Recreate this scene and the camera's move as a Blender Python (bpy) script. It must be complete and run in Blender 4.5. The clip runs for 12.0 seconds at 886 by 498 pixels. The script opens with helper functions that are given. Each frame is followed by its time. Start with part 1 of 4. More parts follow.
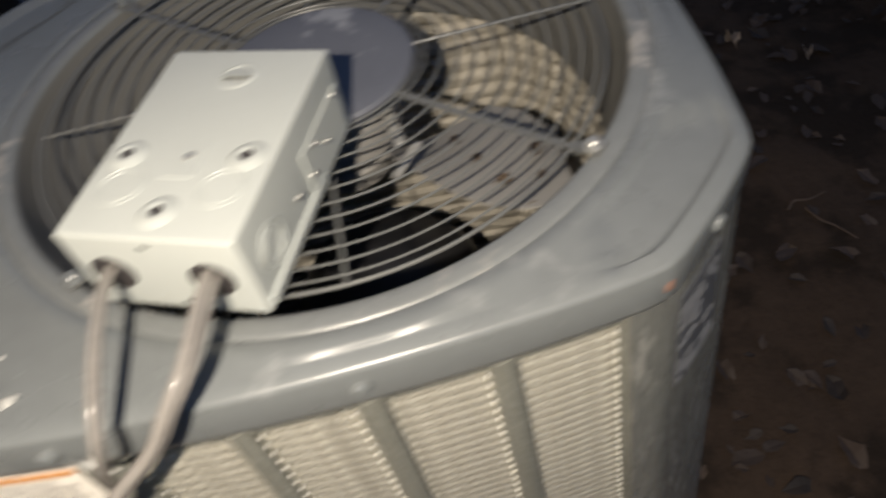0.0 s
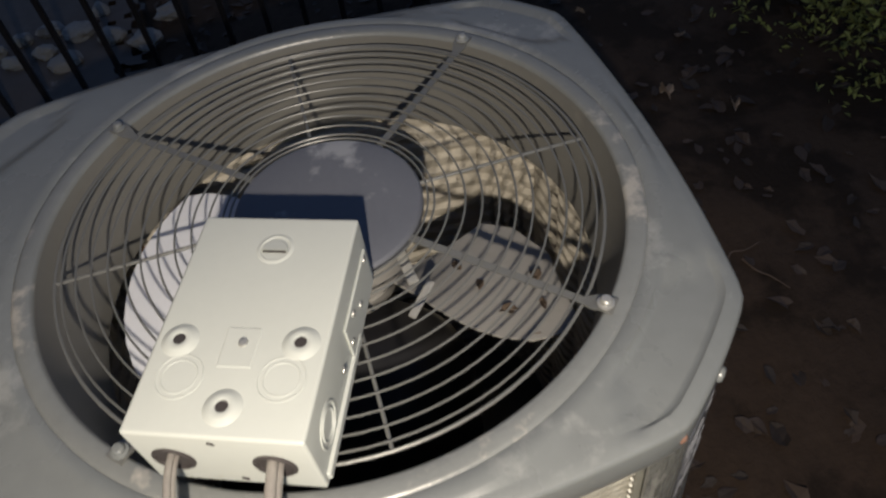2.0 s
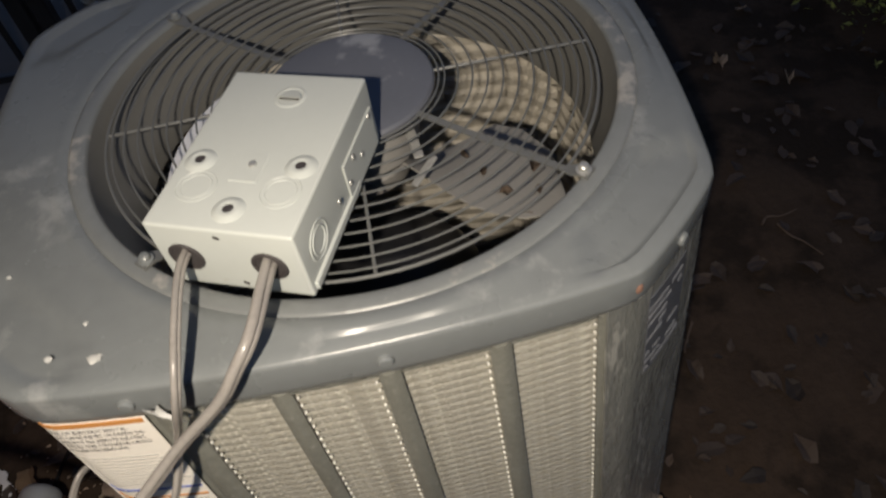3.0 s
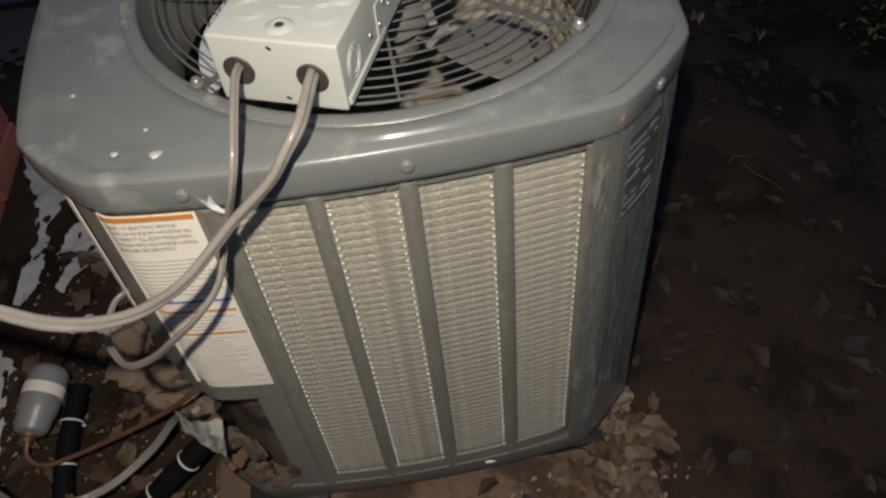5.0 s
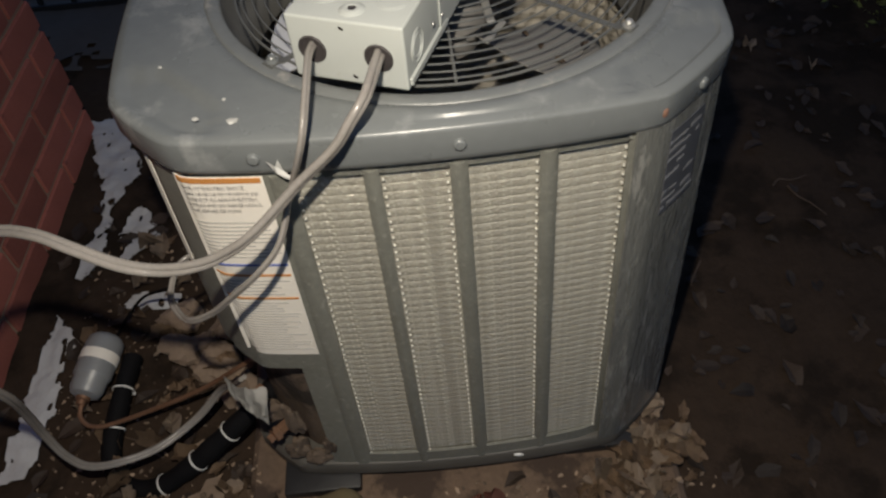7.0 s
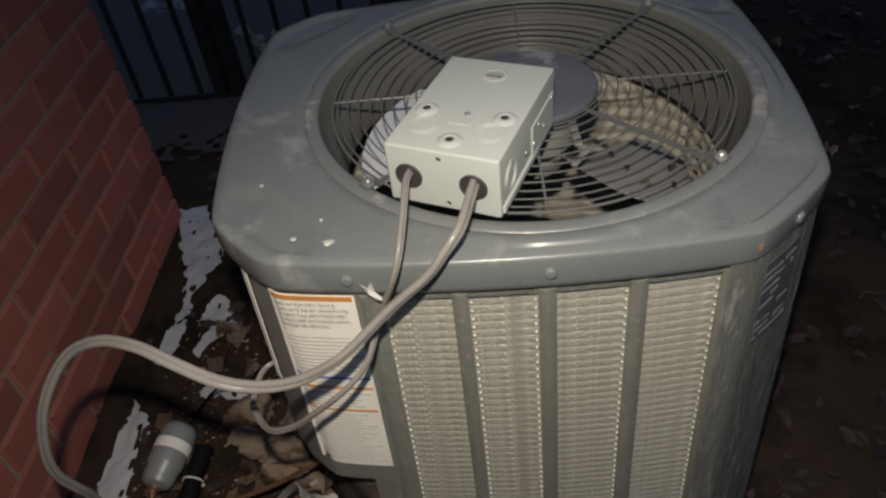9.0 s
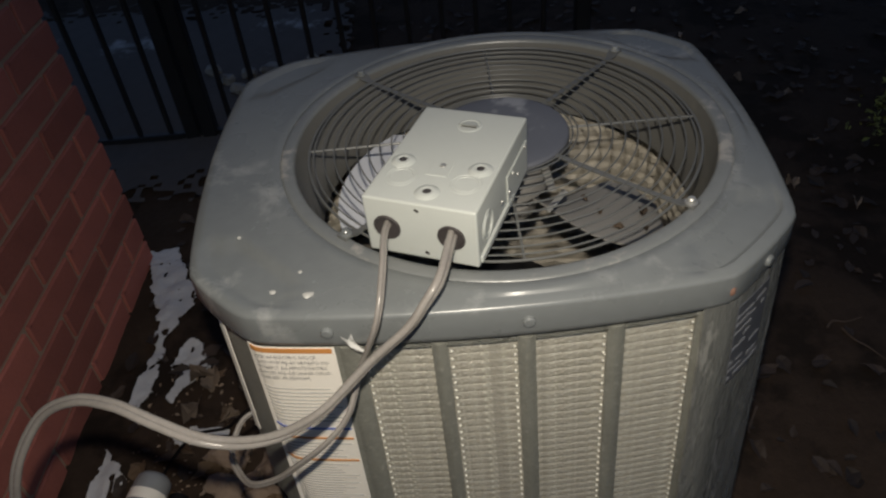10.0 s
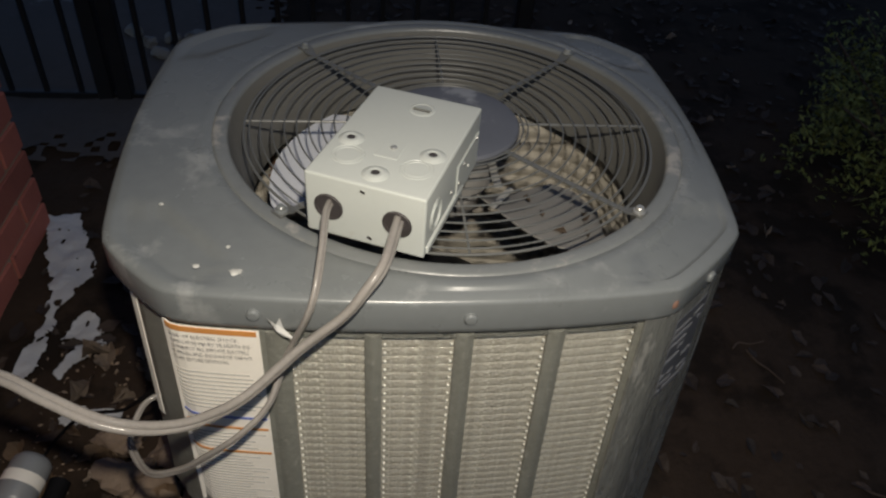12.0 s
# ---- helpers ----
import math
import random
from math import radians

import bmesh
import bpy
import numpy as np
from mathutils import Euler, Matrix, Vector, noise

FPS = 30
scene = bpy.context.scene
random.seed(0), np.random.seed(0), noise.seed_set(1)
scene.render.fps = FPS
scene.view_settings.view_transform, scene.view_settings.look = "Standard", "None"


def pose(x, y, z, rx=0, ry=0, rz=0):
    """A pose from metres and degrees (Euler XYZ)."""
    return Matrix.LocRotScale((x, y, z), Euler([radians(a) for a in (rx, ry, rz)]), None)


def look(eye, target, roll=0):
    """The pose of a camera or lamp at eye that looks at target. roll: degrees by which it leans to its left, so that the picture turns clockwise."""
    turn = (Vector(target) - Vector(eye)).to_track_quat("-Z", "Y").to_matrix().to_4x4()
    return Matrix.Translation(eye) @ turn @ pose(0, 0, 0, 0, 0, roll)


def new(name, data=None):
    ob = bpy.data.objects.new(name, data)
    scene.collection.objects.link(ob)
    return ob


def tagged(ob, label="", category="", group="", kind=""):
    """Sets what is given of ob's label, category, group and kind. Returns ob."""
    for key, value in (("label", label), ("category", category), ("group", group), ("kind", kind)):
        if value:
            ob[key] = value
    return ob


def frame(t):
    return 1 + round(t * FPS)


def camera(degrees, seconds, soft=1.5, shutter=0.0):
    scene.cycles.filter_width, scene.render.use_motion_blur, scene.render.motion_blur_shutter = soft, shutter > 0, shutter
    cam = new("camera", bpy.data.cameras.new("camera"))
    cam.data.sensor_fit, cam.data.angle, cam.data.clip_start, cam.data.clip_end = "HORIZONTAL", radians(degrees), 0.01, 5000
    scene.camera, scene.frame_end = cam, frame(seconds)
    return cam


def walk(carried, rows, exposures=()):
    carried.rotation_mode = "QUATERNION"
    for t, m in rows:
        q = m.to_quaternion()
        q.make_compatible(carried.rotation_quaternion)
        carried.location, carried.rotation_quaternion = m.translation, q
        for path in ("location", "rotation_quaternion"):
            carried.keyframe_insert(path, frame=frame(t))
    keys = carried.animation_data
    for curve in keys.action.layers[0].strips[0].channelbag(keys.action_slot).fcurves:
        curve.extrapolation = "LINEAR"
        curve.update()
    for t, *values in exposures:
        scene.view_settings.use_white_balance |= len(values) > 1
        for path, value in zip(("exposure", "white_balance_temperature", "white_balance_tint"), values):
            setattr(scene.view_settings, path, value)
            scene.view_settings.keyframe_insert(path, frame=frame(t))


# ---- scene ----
cam = camera(62.2, 12.0, soft=2.3, shutter=0.5)
PATH = [
    (0, (0.0390, -0.5187, 0.9563), (0.0491, 0.4992, -0.2262), -14.0),
    (0.2, (0.0920, -0.4890, 0.9590), (0.1090, 0.7960, -0.5730), -15.6),
    (0.5, (0.0889, -0.4641, 0.9727), (0.0905, 0.5577, -0.2059), -17.1),
    (0.8, (0.0390, -0.4360, 0.9940), (0.0900, 0.8460, -0.5400), -15.7),
    (1, (0.0094, -0.4267, 1.0054), (0.0983, 0.5608, -0.1989), -13.5),
    (1.3, (0.0080, -0.4150, 1.0450), (0.1500, 0.8410, -0.5050), -12.7),
    (1.5, (0.0086, -0.4150, 1.0483), (0.1505, 0.5694, -0.1529), -11.3),
    (1.8, (0.0000, -0.4310, 1.0620), (0.1730, 0.8080, -0.4980), -10.8),
    (2, (-0.0031, -0.4485, 1.0608), (0.1638, 0.5351, -0.1388), -8.7),
    (2.2, (-0.0050, -0.4660, 1.0630), (0.1900, 0.7920, -0.4800), -8.5),
    (2.5, (-0.0179, -0.5039, 1.0530), (0.0593, 0.4937, -0.1443), -10.7),
    (2.8, (0.0190, -0.5610, 1.0540), (0.0890, 0.7150, -0.4840), -9.8),
    (3, (0.0211, -0.5749, 1.0343), (0.0538, 0.4298, -0.1583), -10.3),
    (3.3, (0.0160, -0.6040, 1.0280), (0.1720, 0.6480, -0.5240), -5.1),
    (3.5, (-0.0172, -0.6131, 1.0304), (0.0913, 0.3604, -0.1833), -5.3),
    (3.7, (-0.0515, -0.6224, 1.0343), (0.0390, 0.3479, -0.1841), -5.5),
    (5.5, (-0.0367, -0.7738, 1.0179), (0.0484, 0.2067, -0.1919), -5.6),
    (6, (-0.0515, -0.7979, 1.0218), (-0.0055, 0.1817, -0.1911), -6.0),
    (6.5, (-0.0523, -0.7964, 1.0218), (-0.0203, 0.1981, -0.1802), -5.4),
    (8.3, (-0.0577, -0.7675, 1.0530), (-0.1349, 0.3479, -0.0343), -6.8),
    (8.5, (-0.0663, -0.7644, 1.0546), (-0.1552, 0.3604, -0.0234), -7.0),
    (9, (-0.0749, -0.7621, 1.0600), (-0.1755, 0.3884, 0.0117), -7.3),
    (9.5, (-0.0827, -0.7566, 1.0725), (-0.1342, 0.4150, 0.0437), -6.2),
    (10, (-0.0796, -0.7550, 1.0795), (-0.1154, 0.4360, 0.0725), -6.3),
    (10.5, (-0.0710, -0.7675, 1.0717), (-0.0390, 0.4204, 0.0616), -4.5),
    (11, (-0.0741, -0.7753, 1.0725), (-0.0039, 0.4103, 0.0616), -2.4),
    (11.5, (-0.0928, -0.7574, 1.0647), (0.0273, 0.4165, 0.0445), 0.7),
    (12, (-0.1092, -0.7309, 1.0507), (0.0445, 0.4462, 0.0382), 4.7),
]
walk(cam, [(t, look(eye, target, roll)) for t, eye, target, roll in PATH],
     exposures=[(0, 0.42, 6700, 12), (0.5, 0.53, 6700, 12), (1.5, 0.45, 6700, 12), (2.5, 0.18, 6700, 12), (3.5, 0.0, 6700, 12),
                (5.5, -0.1, 6600, 11), (8.5, -0.2, 6500, 10), (11, -0.32, 6500, 10), (12, -0.25, 6500, 10)])

U = 0.78                         # the plan below is drawn in units of 0.78 m

# ---------------------------------------------------------------- light
world = bpy.data.worlds.new("dusk_sky")
scene.world = world
world.use_nodes = True
wn = world.node_tree
sky = wn.nodes.new("ShaderNodeTexSky")
sky.sky_type = "NISHITA"
sky.sun_disc = False
sky.sun_elevation = radians(-2.5)
sky.sun_rotation = radians(200)
tint = wn.nodes.new("ShaderNodeMix")
tint.data_type, tint.blend_type = "RGBA", "MULTIPLY"
tint.inputs["Factor"].default_value = 1.0
tint.inputs["B"].default_value = (0.55, 0.85, 1.3, 1)     # late dusk, bluer overhead
wn.links.new(sky.outputs[0], tint.inputs["A"])
wn.links.new(tint.outputs["Result"], wn.nodes["Background"].inputs[0])
wn.nodes["Background"].inputs[1].default_value = 1.55

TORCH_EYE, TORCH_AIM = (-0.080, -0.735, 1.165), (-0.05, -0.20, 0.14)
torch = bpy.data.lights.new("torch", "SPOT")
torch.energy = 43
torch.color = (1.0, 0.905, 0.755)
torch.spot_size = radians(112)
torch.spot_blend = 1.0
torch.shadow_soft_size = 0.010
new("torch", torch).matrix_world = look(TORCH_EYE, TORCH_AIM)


# ---------------------------------------------------------------- materials
def mat(name, base, rough=0.6, metal=0.0, var=0.25, scale=30.0, fine=0.15, bump=0.1, bump_scale=200.0,
        spots=None, spot_scale=12.0, spot_level=0.62, rand=0.0, spec=0.5, island=False, stretch=None):
    m = bpy.data.materials.new(name)
    m.use_nodes = True
    n, l = m.node_tree.nodes, m.node_tree.links
    bsdf = n["Principled BSDF"]
    co = n.new("ShaderNodeTexCoord").outputs["Object"]
    if stretch:                                         # grain drawn out along one axis
        mp = n.new("ShaderNodeMapping")
        mp.inputs["Scale"].default_value = stretch
        l.new(co, mp.inputs["Vector"])
        co = mp.outputs[0]

    def noise_tex(sc, det=5.0, ro=0.6):
        t = n.new("ShaderNodeTexNoise")
        t.inputs["Scale"].default_value, t.inputs["Detail"].default_value, t.inputs["Roughness"].default_value = sc, det, ro
        l.new(co, t.inputs["Vector"])
        return t.outputs["Fac"]

    def math_node(op, a, b):
        t = n.new("ShaderNodeMath")
        t.operation = op
        for i, v in enumerate((a, b)):
            if isinstance(v, (int, float)):
                t.inputs[i].default_value = v
            else:
                l.new(v, t.inputs[i])
        return t.outputs[0]

    big, small = noise_tex(scale), noise_tex(scale * 11)
    f = math_node("ADD", math_node("MULTIPLY", math_node("SUBTRACT", big, 0.5), 2 * var),
                  math_node("MULTIPLY", math_node("SUBTRACT", small, 0.5), 2 * fine))
    if rand:
        if island:
            r = n.new("ShaderNodeNewGeometry").outputs["Random Per Island"]
        else:
            r = n.new("ShaderNodeObjectInfo").outputs["Random"]
        f = math_node("ADD", f, math_node("MULTIPLY", math_node("SUBTRACT", r, 0.5), 2 * rand))
    f = math_node("ADD", f, 1.0)
    hsv = n.new("ShaderNodeHueSaturation")
    hsv.inputs["Color"].default_value = (*base, 1)
    l.new(f, hsv.inputs["Value"])
    col = hsv.outputs[0]
    if spots:
        ramp = n.new("ShaderNodeMapRange")
        ramp.inputs["From Min"].default_value, ramp.inputs["From Max"].default_value = spot_level, spot_level + 0.08
        l.new(noise_tex(spot_scale, 7.0, 0.65), ramp.inputs["Value"])
        mix = n.new("ShaderNodeMix")
        mix.data_type = "RGBA"
        l.new(ramp.outputs[0], mix.inputs["Factor"])
        l.new(col, mix.inputs["A"])
        mix.inputs["B"].default_value = (*spots, 1)
        col = mix.outputs["Result"]
    l.new(col, bsdf.inputs["Base Color"])
    l.new(math_node("ADD", rough - 0.1, math_node("MULTIPLY", big, 0.2)), bsdf.inputs["Roughness"])
    bsdf.inputs["Metallic"].default_value = metal
    bsdf.inputs["Specular IOR Level"].default_value = spec
    if bump:
        b = n.new("ShaderNodeBump")
        b.inputs["Strength"].default_value, b.inputs["Distance"].default_value = bump, 0.004
        l.new(noise_tex(bump_scale, 4.0, 0.7), b.inputs["Height"])
        l.new(b.outputs[0], bsdf.inputs["Normal"])
    return m


GREY_PAINT = mat("grey_enamel", (0.148, 0.159, 0.162), 0.28, 0.0, 0.14, 7, 0.10, 0.04, 260, (0.225, 0.235, 0.235), 10, 0.57)
RIM_PAINT = mat("scuffed_rim_enamel", (0.150, 0.159, 0.160), 0.32, 0.0, 0.16, 10, 0.12, 0.12, 160, (0.30, 0.29, 0.27), 17, 0.56)
SHROUD = mat("warm_grey_shroud", (0.132, 0.131, 0.122), 0.5, 0.0, 0.12, 9, 0.08, 0.04, 200, (0.16, 0.155, 0.14), 14, 0.62)
PANEL_PAINT = mat("dusty_grey_panel", (0.172, 0.174, 0.153), 0.42, 0.0, 0.22, 14, 0.28, 0.30, 260, (0.25, 0.25, 0.22), 110, 0.58)
# darkened for panels turned from the lamp; pale streaks painted as wet glints
WET_SHADED_PAINT = mat("wet_shaded_glint_grey", (0.135, 0.138, 0.13), 0.26, 0.0, 0.35, 18, 0.3, 0.95, 55, (0.23, 0.23, 0.215), 70, 0.54, stretch=(1, 1, 0.22))
DARK_PAINT = mat("grimy_base_paint", (0.075, 0.07, 0.062), 0.5, 0.0, 0.2, 20, 0.1, 0.08, 200)
WIRE = mat("grey_coated_wire", (0.125, 0.128, 0.124), 0.38, 0.15, 0.12, 20, 0.1, 0.05, 300)
HUB_PAINT = mat("slate_hub_plastic", (0.10, 0.106, 0.125), 0.5, 0.0, 0.12, 14, 0.08, 0.04, 260, (0.24, 0.25, 0.27), 15, 0.55)
# pale spots in the colour imitate glitter on the dusty fins
ALU = mat("dusty_fins_painted_glitter", (0.51, 0.49, 0.42), 0.24, 0.32, 0.22, 9, 0.45, 0.6, 240, (0.80, 0.77, 0.66), 230, 0.58)
INNER = mat("pale_coil_fins", (0.44, 0.41, 0.35), 0.55, 0.2, 0.2, 30, 0.25, 0.4, 300)
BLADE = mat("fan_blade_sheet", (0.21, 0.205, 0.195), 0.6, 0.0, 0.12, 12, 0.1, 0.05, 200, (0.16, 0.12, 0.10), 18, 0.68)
# same blade sheet in near-white, the light it catches painted in
BLADE_LIT = mat("fan_blade_lit", (0.55, 0.57, 0.62), 0.6, 0.0, 0.06, 12, 0.05, 0.03, 200)
STEEL = mat("zinc_screw", (0.42, 0.42, 0.40), 0.35, 0.6, 0.2, 60, 0.1, 0.1, 500)
# near-white colour stands in for sheet ends that glint
GLINT_PALE = mat("glint_pale_edge", (0.85, 0.84, 0.78), 0.3, 0.3, 0.1, 60, 0.1, 0)
DARK_INK = mat("dark_print", (0.035, 0.035, 0.045), 0.6, 0, 0.2, 80, 0.1, 0)
BOX_PAINT = mat("pale_box_enamel", (0.43, 0.452, 0.43), 0.42, 0.0, 0.05, 14, 0.03, 0.02, 300, (0.39, 0.39, 0.35), 24, 0.68)
# rubber bushings; the same dark colour stands in for shade inside holes
RUBBER_HOLE_DARK = mat("dark_bushing_and_hole_shade", (0.035, 0.03, 0.03), 0.6, 0.0, 0.3, 60, 0.1, 0.1)
CORD = mat("translucent_grey_cord", (0.30, 0.28, 0.26), 0.18, 0.0, 0.25, 26, 0.2, 0.10, 120)
CORD.node_tree.nodes["Principled BSDF"].inputs["Transmission Weight"].default_value = 0.30
CORD.node_tree.nodes["Principled BSDF"].inputs["IOR"].default_value = 1.42
LABEL = mat("paper_label", (0.80, 0.76, 0.69), 0.6, 0.0, 0.06, 20, 0.05, 0.03, 300)
INK = mat("label_ink", (0.36, 0.35, 0.33), 0.7, 0, 0.2, 80, 0.1, 0)
ORANGE = mat("label_orange", (0.50, 0.22, 0.06), 0.6, 0, 0.1, 80, 0.1, 0)
BLUE = mat("label_blue", (0.12, 0.16, 0.42), 0.6, 0, 0.1, 80, 0.1, 0)
STICKER = mat("blue_white_sticker", (0.075, 0.08, 0.092), 0.4, 0, 0.2, 40, 0.15, 0.05)
STICKER_PRINT = mat("faded_print", (0.17, 0.175, 0.19), 0.5, 0, 0.3, 60, 0.2, 0.1)
BLACK = mat("black_plastic", (0.018, 0.018, 0.02), 0.45, 0, 0.25, 30, 0.2, 0.15, 180)
FOAM = mat("black_pipe_foam", (0.005, 0.005, 0.006), 0.75, 0, 0.3, 30, 0.2, 0.3, 160, spec=0.15)
TIE = mat("white_tie", (0.72, 0.72, 0.70), 0.5, 0, 0.1, 60, 0.1, 0.05)
COPPER = mat("tarnished_copper", (0.26, 0.15, 0.095), 0.45, 0.6, 0.3, 30, 0.2, 0.1)
DRIER = mat("drier_grey", (0.24, 0.25, 0.26), 0.42, 0.1, 0.12, 20, 0.08, 0.05, 200, (0.25, 0.22, 0.19), 40, 0.68)
BRICK = mat("red_brick", (0.34, 0.108, 0.082), 0.85, 0, 0.22, 14, 0.25, 0.5, 260, (0.20, 0.06, 0.048), 30, 0.62, rand=0.22)
MORTAR = mat("brown_mortar", (0.34, 0.25, 0.19), 0.9, 0, 0.2, 20, 0.2, 0.5, 300)
# recess sheet: brown grime, with the hollow's shade darkened into the colour
RECESS_SHADE = mat("shaded_grimy_recess", (0.105, 0.075, 0.055), 0.85, 0, 0.45, 9, 0.35, 0.8, 70, (0.025, 0.018, 0.014), 13, 0.50)
GRIME = mat("clotted_grime", (0.12, 0.088, 0.064), 0.9, 0, 0.4, 30, 0.3, 0.7, 90, (0.05, 0.035, 0.026), 30, 0.55)
DIRT = mat("damp_brown_soil", (0.040, 0.027, 0.019), 0.95, 0, 0.38, 5, 0.35, 0.9, 70, (0.020, 0.014, 0.010), 4, 0.50, spec=0.15)
SLAB = mat("soiled_concrete_pad", (0.135, 0.092, 0.064), 0.9, 0, 0.35, 9, 0.35, 0.8, 90, (0.055, 0.036, 0.026), 11, 0.50)
SPLASH = mat("white_paint_spill", (0.52, 0.53, 0.54), 0.6, 0, 0.12, 30, 0.15, 0.4, 120)
LEAF = mat("dry_leaf", (0.20, 0.135, 0.085), 0.75, 0, 0.25, 30, 0.25, 0.3, 200, rand=0.35)
LEAF_ONE = mat("pale_dry_leaf", (0.34, 0.265, 0.20), 0.7, 0, 0.2, 40, 0.2, 0.3, 200, rand=0.3)
LEAF_RED = mat("red_leaf", (0.15, 0.055, 0.038), 0.7, 0, 0.2, 40, 0.2, 0.3, 200)
TWIG = mat("twig_bark", (0.075, 0.05, 0.035), 0.85, 0, 0.3, 40, 0.2, 0.4)
ROCK = mat("soiled_stone", (0.23, 0.17, 0.125), 0.85, 0, 0.3, 12, 0.25, 0.7, 90, (0.13, 0.09, 0.06), 16, 0.56)
OLIVE = mat("mossy_stone", (0.15, 0.12, 0.068), 0.7, 0, 0.2, 12, 0.15, 0.4, 90)
IRON = mat("black_iron", (0.010, 0.010, 0.012), 0.4, 0.2, 0.2, 20, 0.1, 0.1)
SHRUB = mat("shrub_leaf", (0.125, 0.14, 0.028), 0.6, 0, 0.2, 20, 0.2, 0.1, rand=0.4, island=True)
TAPE = mat("grey_tape", (0.31, 0.305, 0.29), 0.45, 0.2, 0.15, 40, 0.1, 0.2)
FAR_GROUND = mat("pale_far_patch", (0.07, 0.06, 0.055), 0.9, 0, 0.4, 3, 0.2, 0.3, 60, (0.30, 0.295, 0.29), 3.2, 0.56)


# ---------------------------------------------------------------- builders
def thing(name, label, category, loc=(0, 0, 0), group="", kind=""):
    ob = new(name)
    ob.location = Vector(loc) * U
    ob.empty_display_size = 0.05
    return tagged(ob, label, category, group, kind)


def mesh_of(name, bm, material, smooth=True):
    me = bpy.data.meshes.new(name)
    bmesh.ops.recalc_face_normals(bm, faces=bm.faces)
    bmesh.ops.scale(bm, vec=(U, U, U), verts=bm.verts)
    for f in bm.faces:
        f.smooth = smooth
    bm.to_mesh(me)
    bm.free()
    me.materials.append(material)
    return me


def stands(ob):
    return (stands(ob.parent) @ ob.matrix_parent_inverse if ob.parent else Matrix()) @ ob.matrix_basis


def hold(ob, parent):
    ob.parent = parent
    ob.matrix_parent_inverse = stands(parent).inverted()
    return ob


def part(name, bm, material, parent, label="", smooth=True, sharp=35):
    me = mesh_of(name, bm, material, smooth)
    if smooth:
        me.set_sharp_from_angle(angle=radians(sharp))
    ob = hold(new(name, me), parent)
    if label:
        tagged(ob, label)
    return ob


def piece(name, me, parent, m):
    ob = new(name, me)
    hold(ob, parent)
    m = m.copy()
    m.translation *= U
    ob.matrix_basis = m
    return ob


def single(name, bm, material, label, category, group="", kind="", smooth=True, sharp=35):
    me = mesh_of(name, bm, material, smooth)
    if smooth:
        me.set_sharp_from_angle(angle=radians(sharp))
    return tagged(new(name, me), label, category, group, kind)


def loft(loops, closed=True, cap_start=False, cap_end=False, bm=None):
    bm = bm or bmesh.new()
    rows = [[bm.verts.new(p) for p in lp] for lp in loops]
    n = len(rows[0])
    for a, b in zip(rows, rows[1:]):
        for i in range(n if closed else n - 1):
            j = (i + 1) % n
            bm.faces.new((a[i], a[j], b[j], b[i]))
    if cap_start:
        bm.faces.new(rows[0][::-1])
    if cap_end:
        bm.faces.new(rows[-1])
    return bm


def box_bm(sx, sy, sz, bevel=0.0, at=None, bm=None, segs=1):
    """A bevelled block centred on the pose at."""
    b = bmesh.new()
    bmesh.ops.create_cube(b, size=1, matrix=Matrix.Diagonal((sx, sy, sz, 1)))
    if bevel:
        bmesh.ops.bevel(b, geom=b.edges[:], offset=bevel, segments=segs, affect="EDGES", profile=0.6)
    if at is not None:
        bmesh.ops.transform(b, matrix=at, verts=b.verts)
    if bm is None:
        return b
    me = bpy.data.meshes.new("t")
    b.to_mesh(me)
    b.free()
    bm.from_mesh(me)
    bpy.data.meshes.remove(me)
    return bm


def lathe(profile, n=24, at=None, bm=None, cap=True):
    loops = [[Vector((r * math.cos(2 * math.pi * i / n), r * math.sin(2 * math.pi * i / n), z)) for i in range(n)] for r, z in profile]
    if at is not None:
        loops = [[at @ p for p in lp] for lp in loops]
    return loft(loops, True, cap, cap, bm)


def smooth_path(points, per=10):
    """Catmull-Rom through the points."""
    pts = [Vector(p) for p in points]
    pts = [2 * pts[0] - pts[1]] + pts + [2 * pts[-1] - pts[-2]]
    out = []
    for i in range(1, len(pts) - 2):
        a, b, c, d = pts[i - 1:i + 3]
        for k in range(per):
            t = k / per
            out.append(0.5 * (2 * b + (c - a) * t + (2 * a - 5 * b + 4 * c - d) * t * t + (3 * b - a - 3 * c + d) * t ** 3))
    return out + [pts[-2]]


def tube(points, r, n=10, closed=False, flat=1.0, wobble=0.0, caps=True, bm=None, taper=1.0):
    """A tube along the points; flat squeezes it across."""
    pts = [Vector(p) for p in points]
    loops, up = [], Vector((0.13, 0.21, 0.97))
    m = len(pts)
    for i, p in enumerate(pts):
        a = pts[(i - 1) % m] if closed or i else p
        b = pts[(i + 1) % m] if closed or i < m - 1 else p
        d = (b - a).normalized()
        s = d.cross(up).normalized()
        u = s.cross(d).normalized()
        up = u
        rr = r * (1 + wobble * noise.noise(p * 30)) * (1 + (taper - 1) * i / m)
        loops.append([p + rr * (math.cos(2 * math.pi * k / n) * s + flat * math.sin(2 * math.pi * k / n) * u) for k in range(n)])
    if closed:
        loops.append(loops[0])
    b = loft(loops, True, caps and not closed, caps and not closed, bm)
    if closed:
        bmesh.ops.remove_doubles(b, verts=b.verts, dist=1e-6)
    return b


def ring_pts(r, z, n=72, cx=0.0, cy=0.0):
    return [(cx + r * math.cos(2 * math.pi * i / n), cy + r * math.sin(2 * math.pi * i / n), z) for i in range(n)]


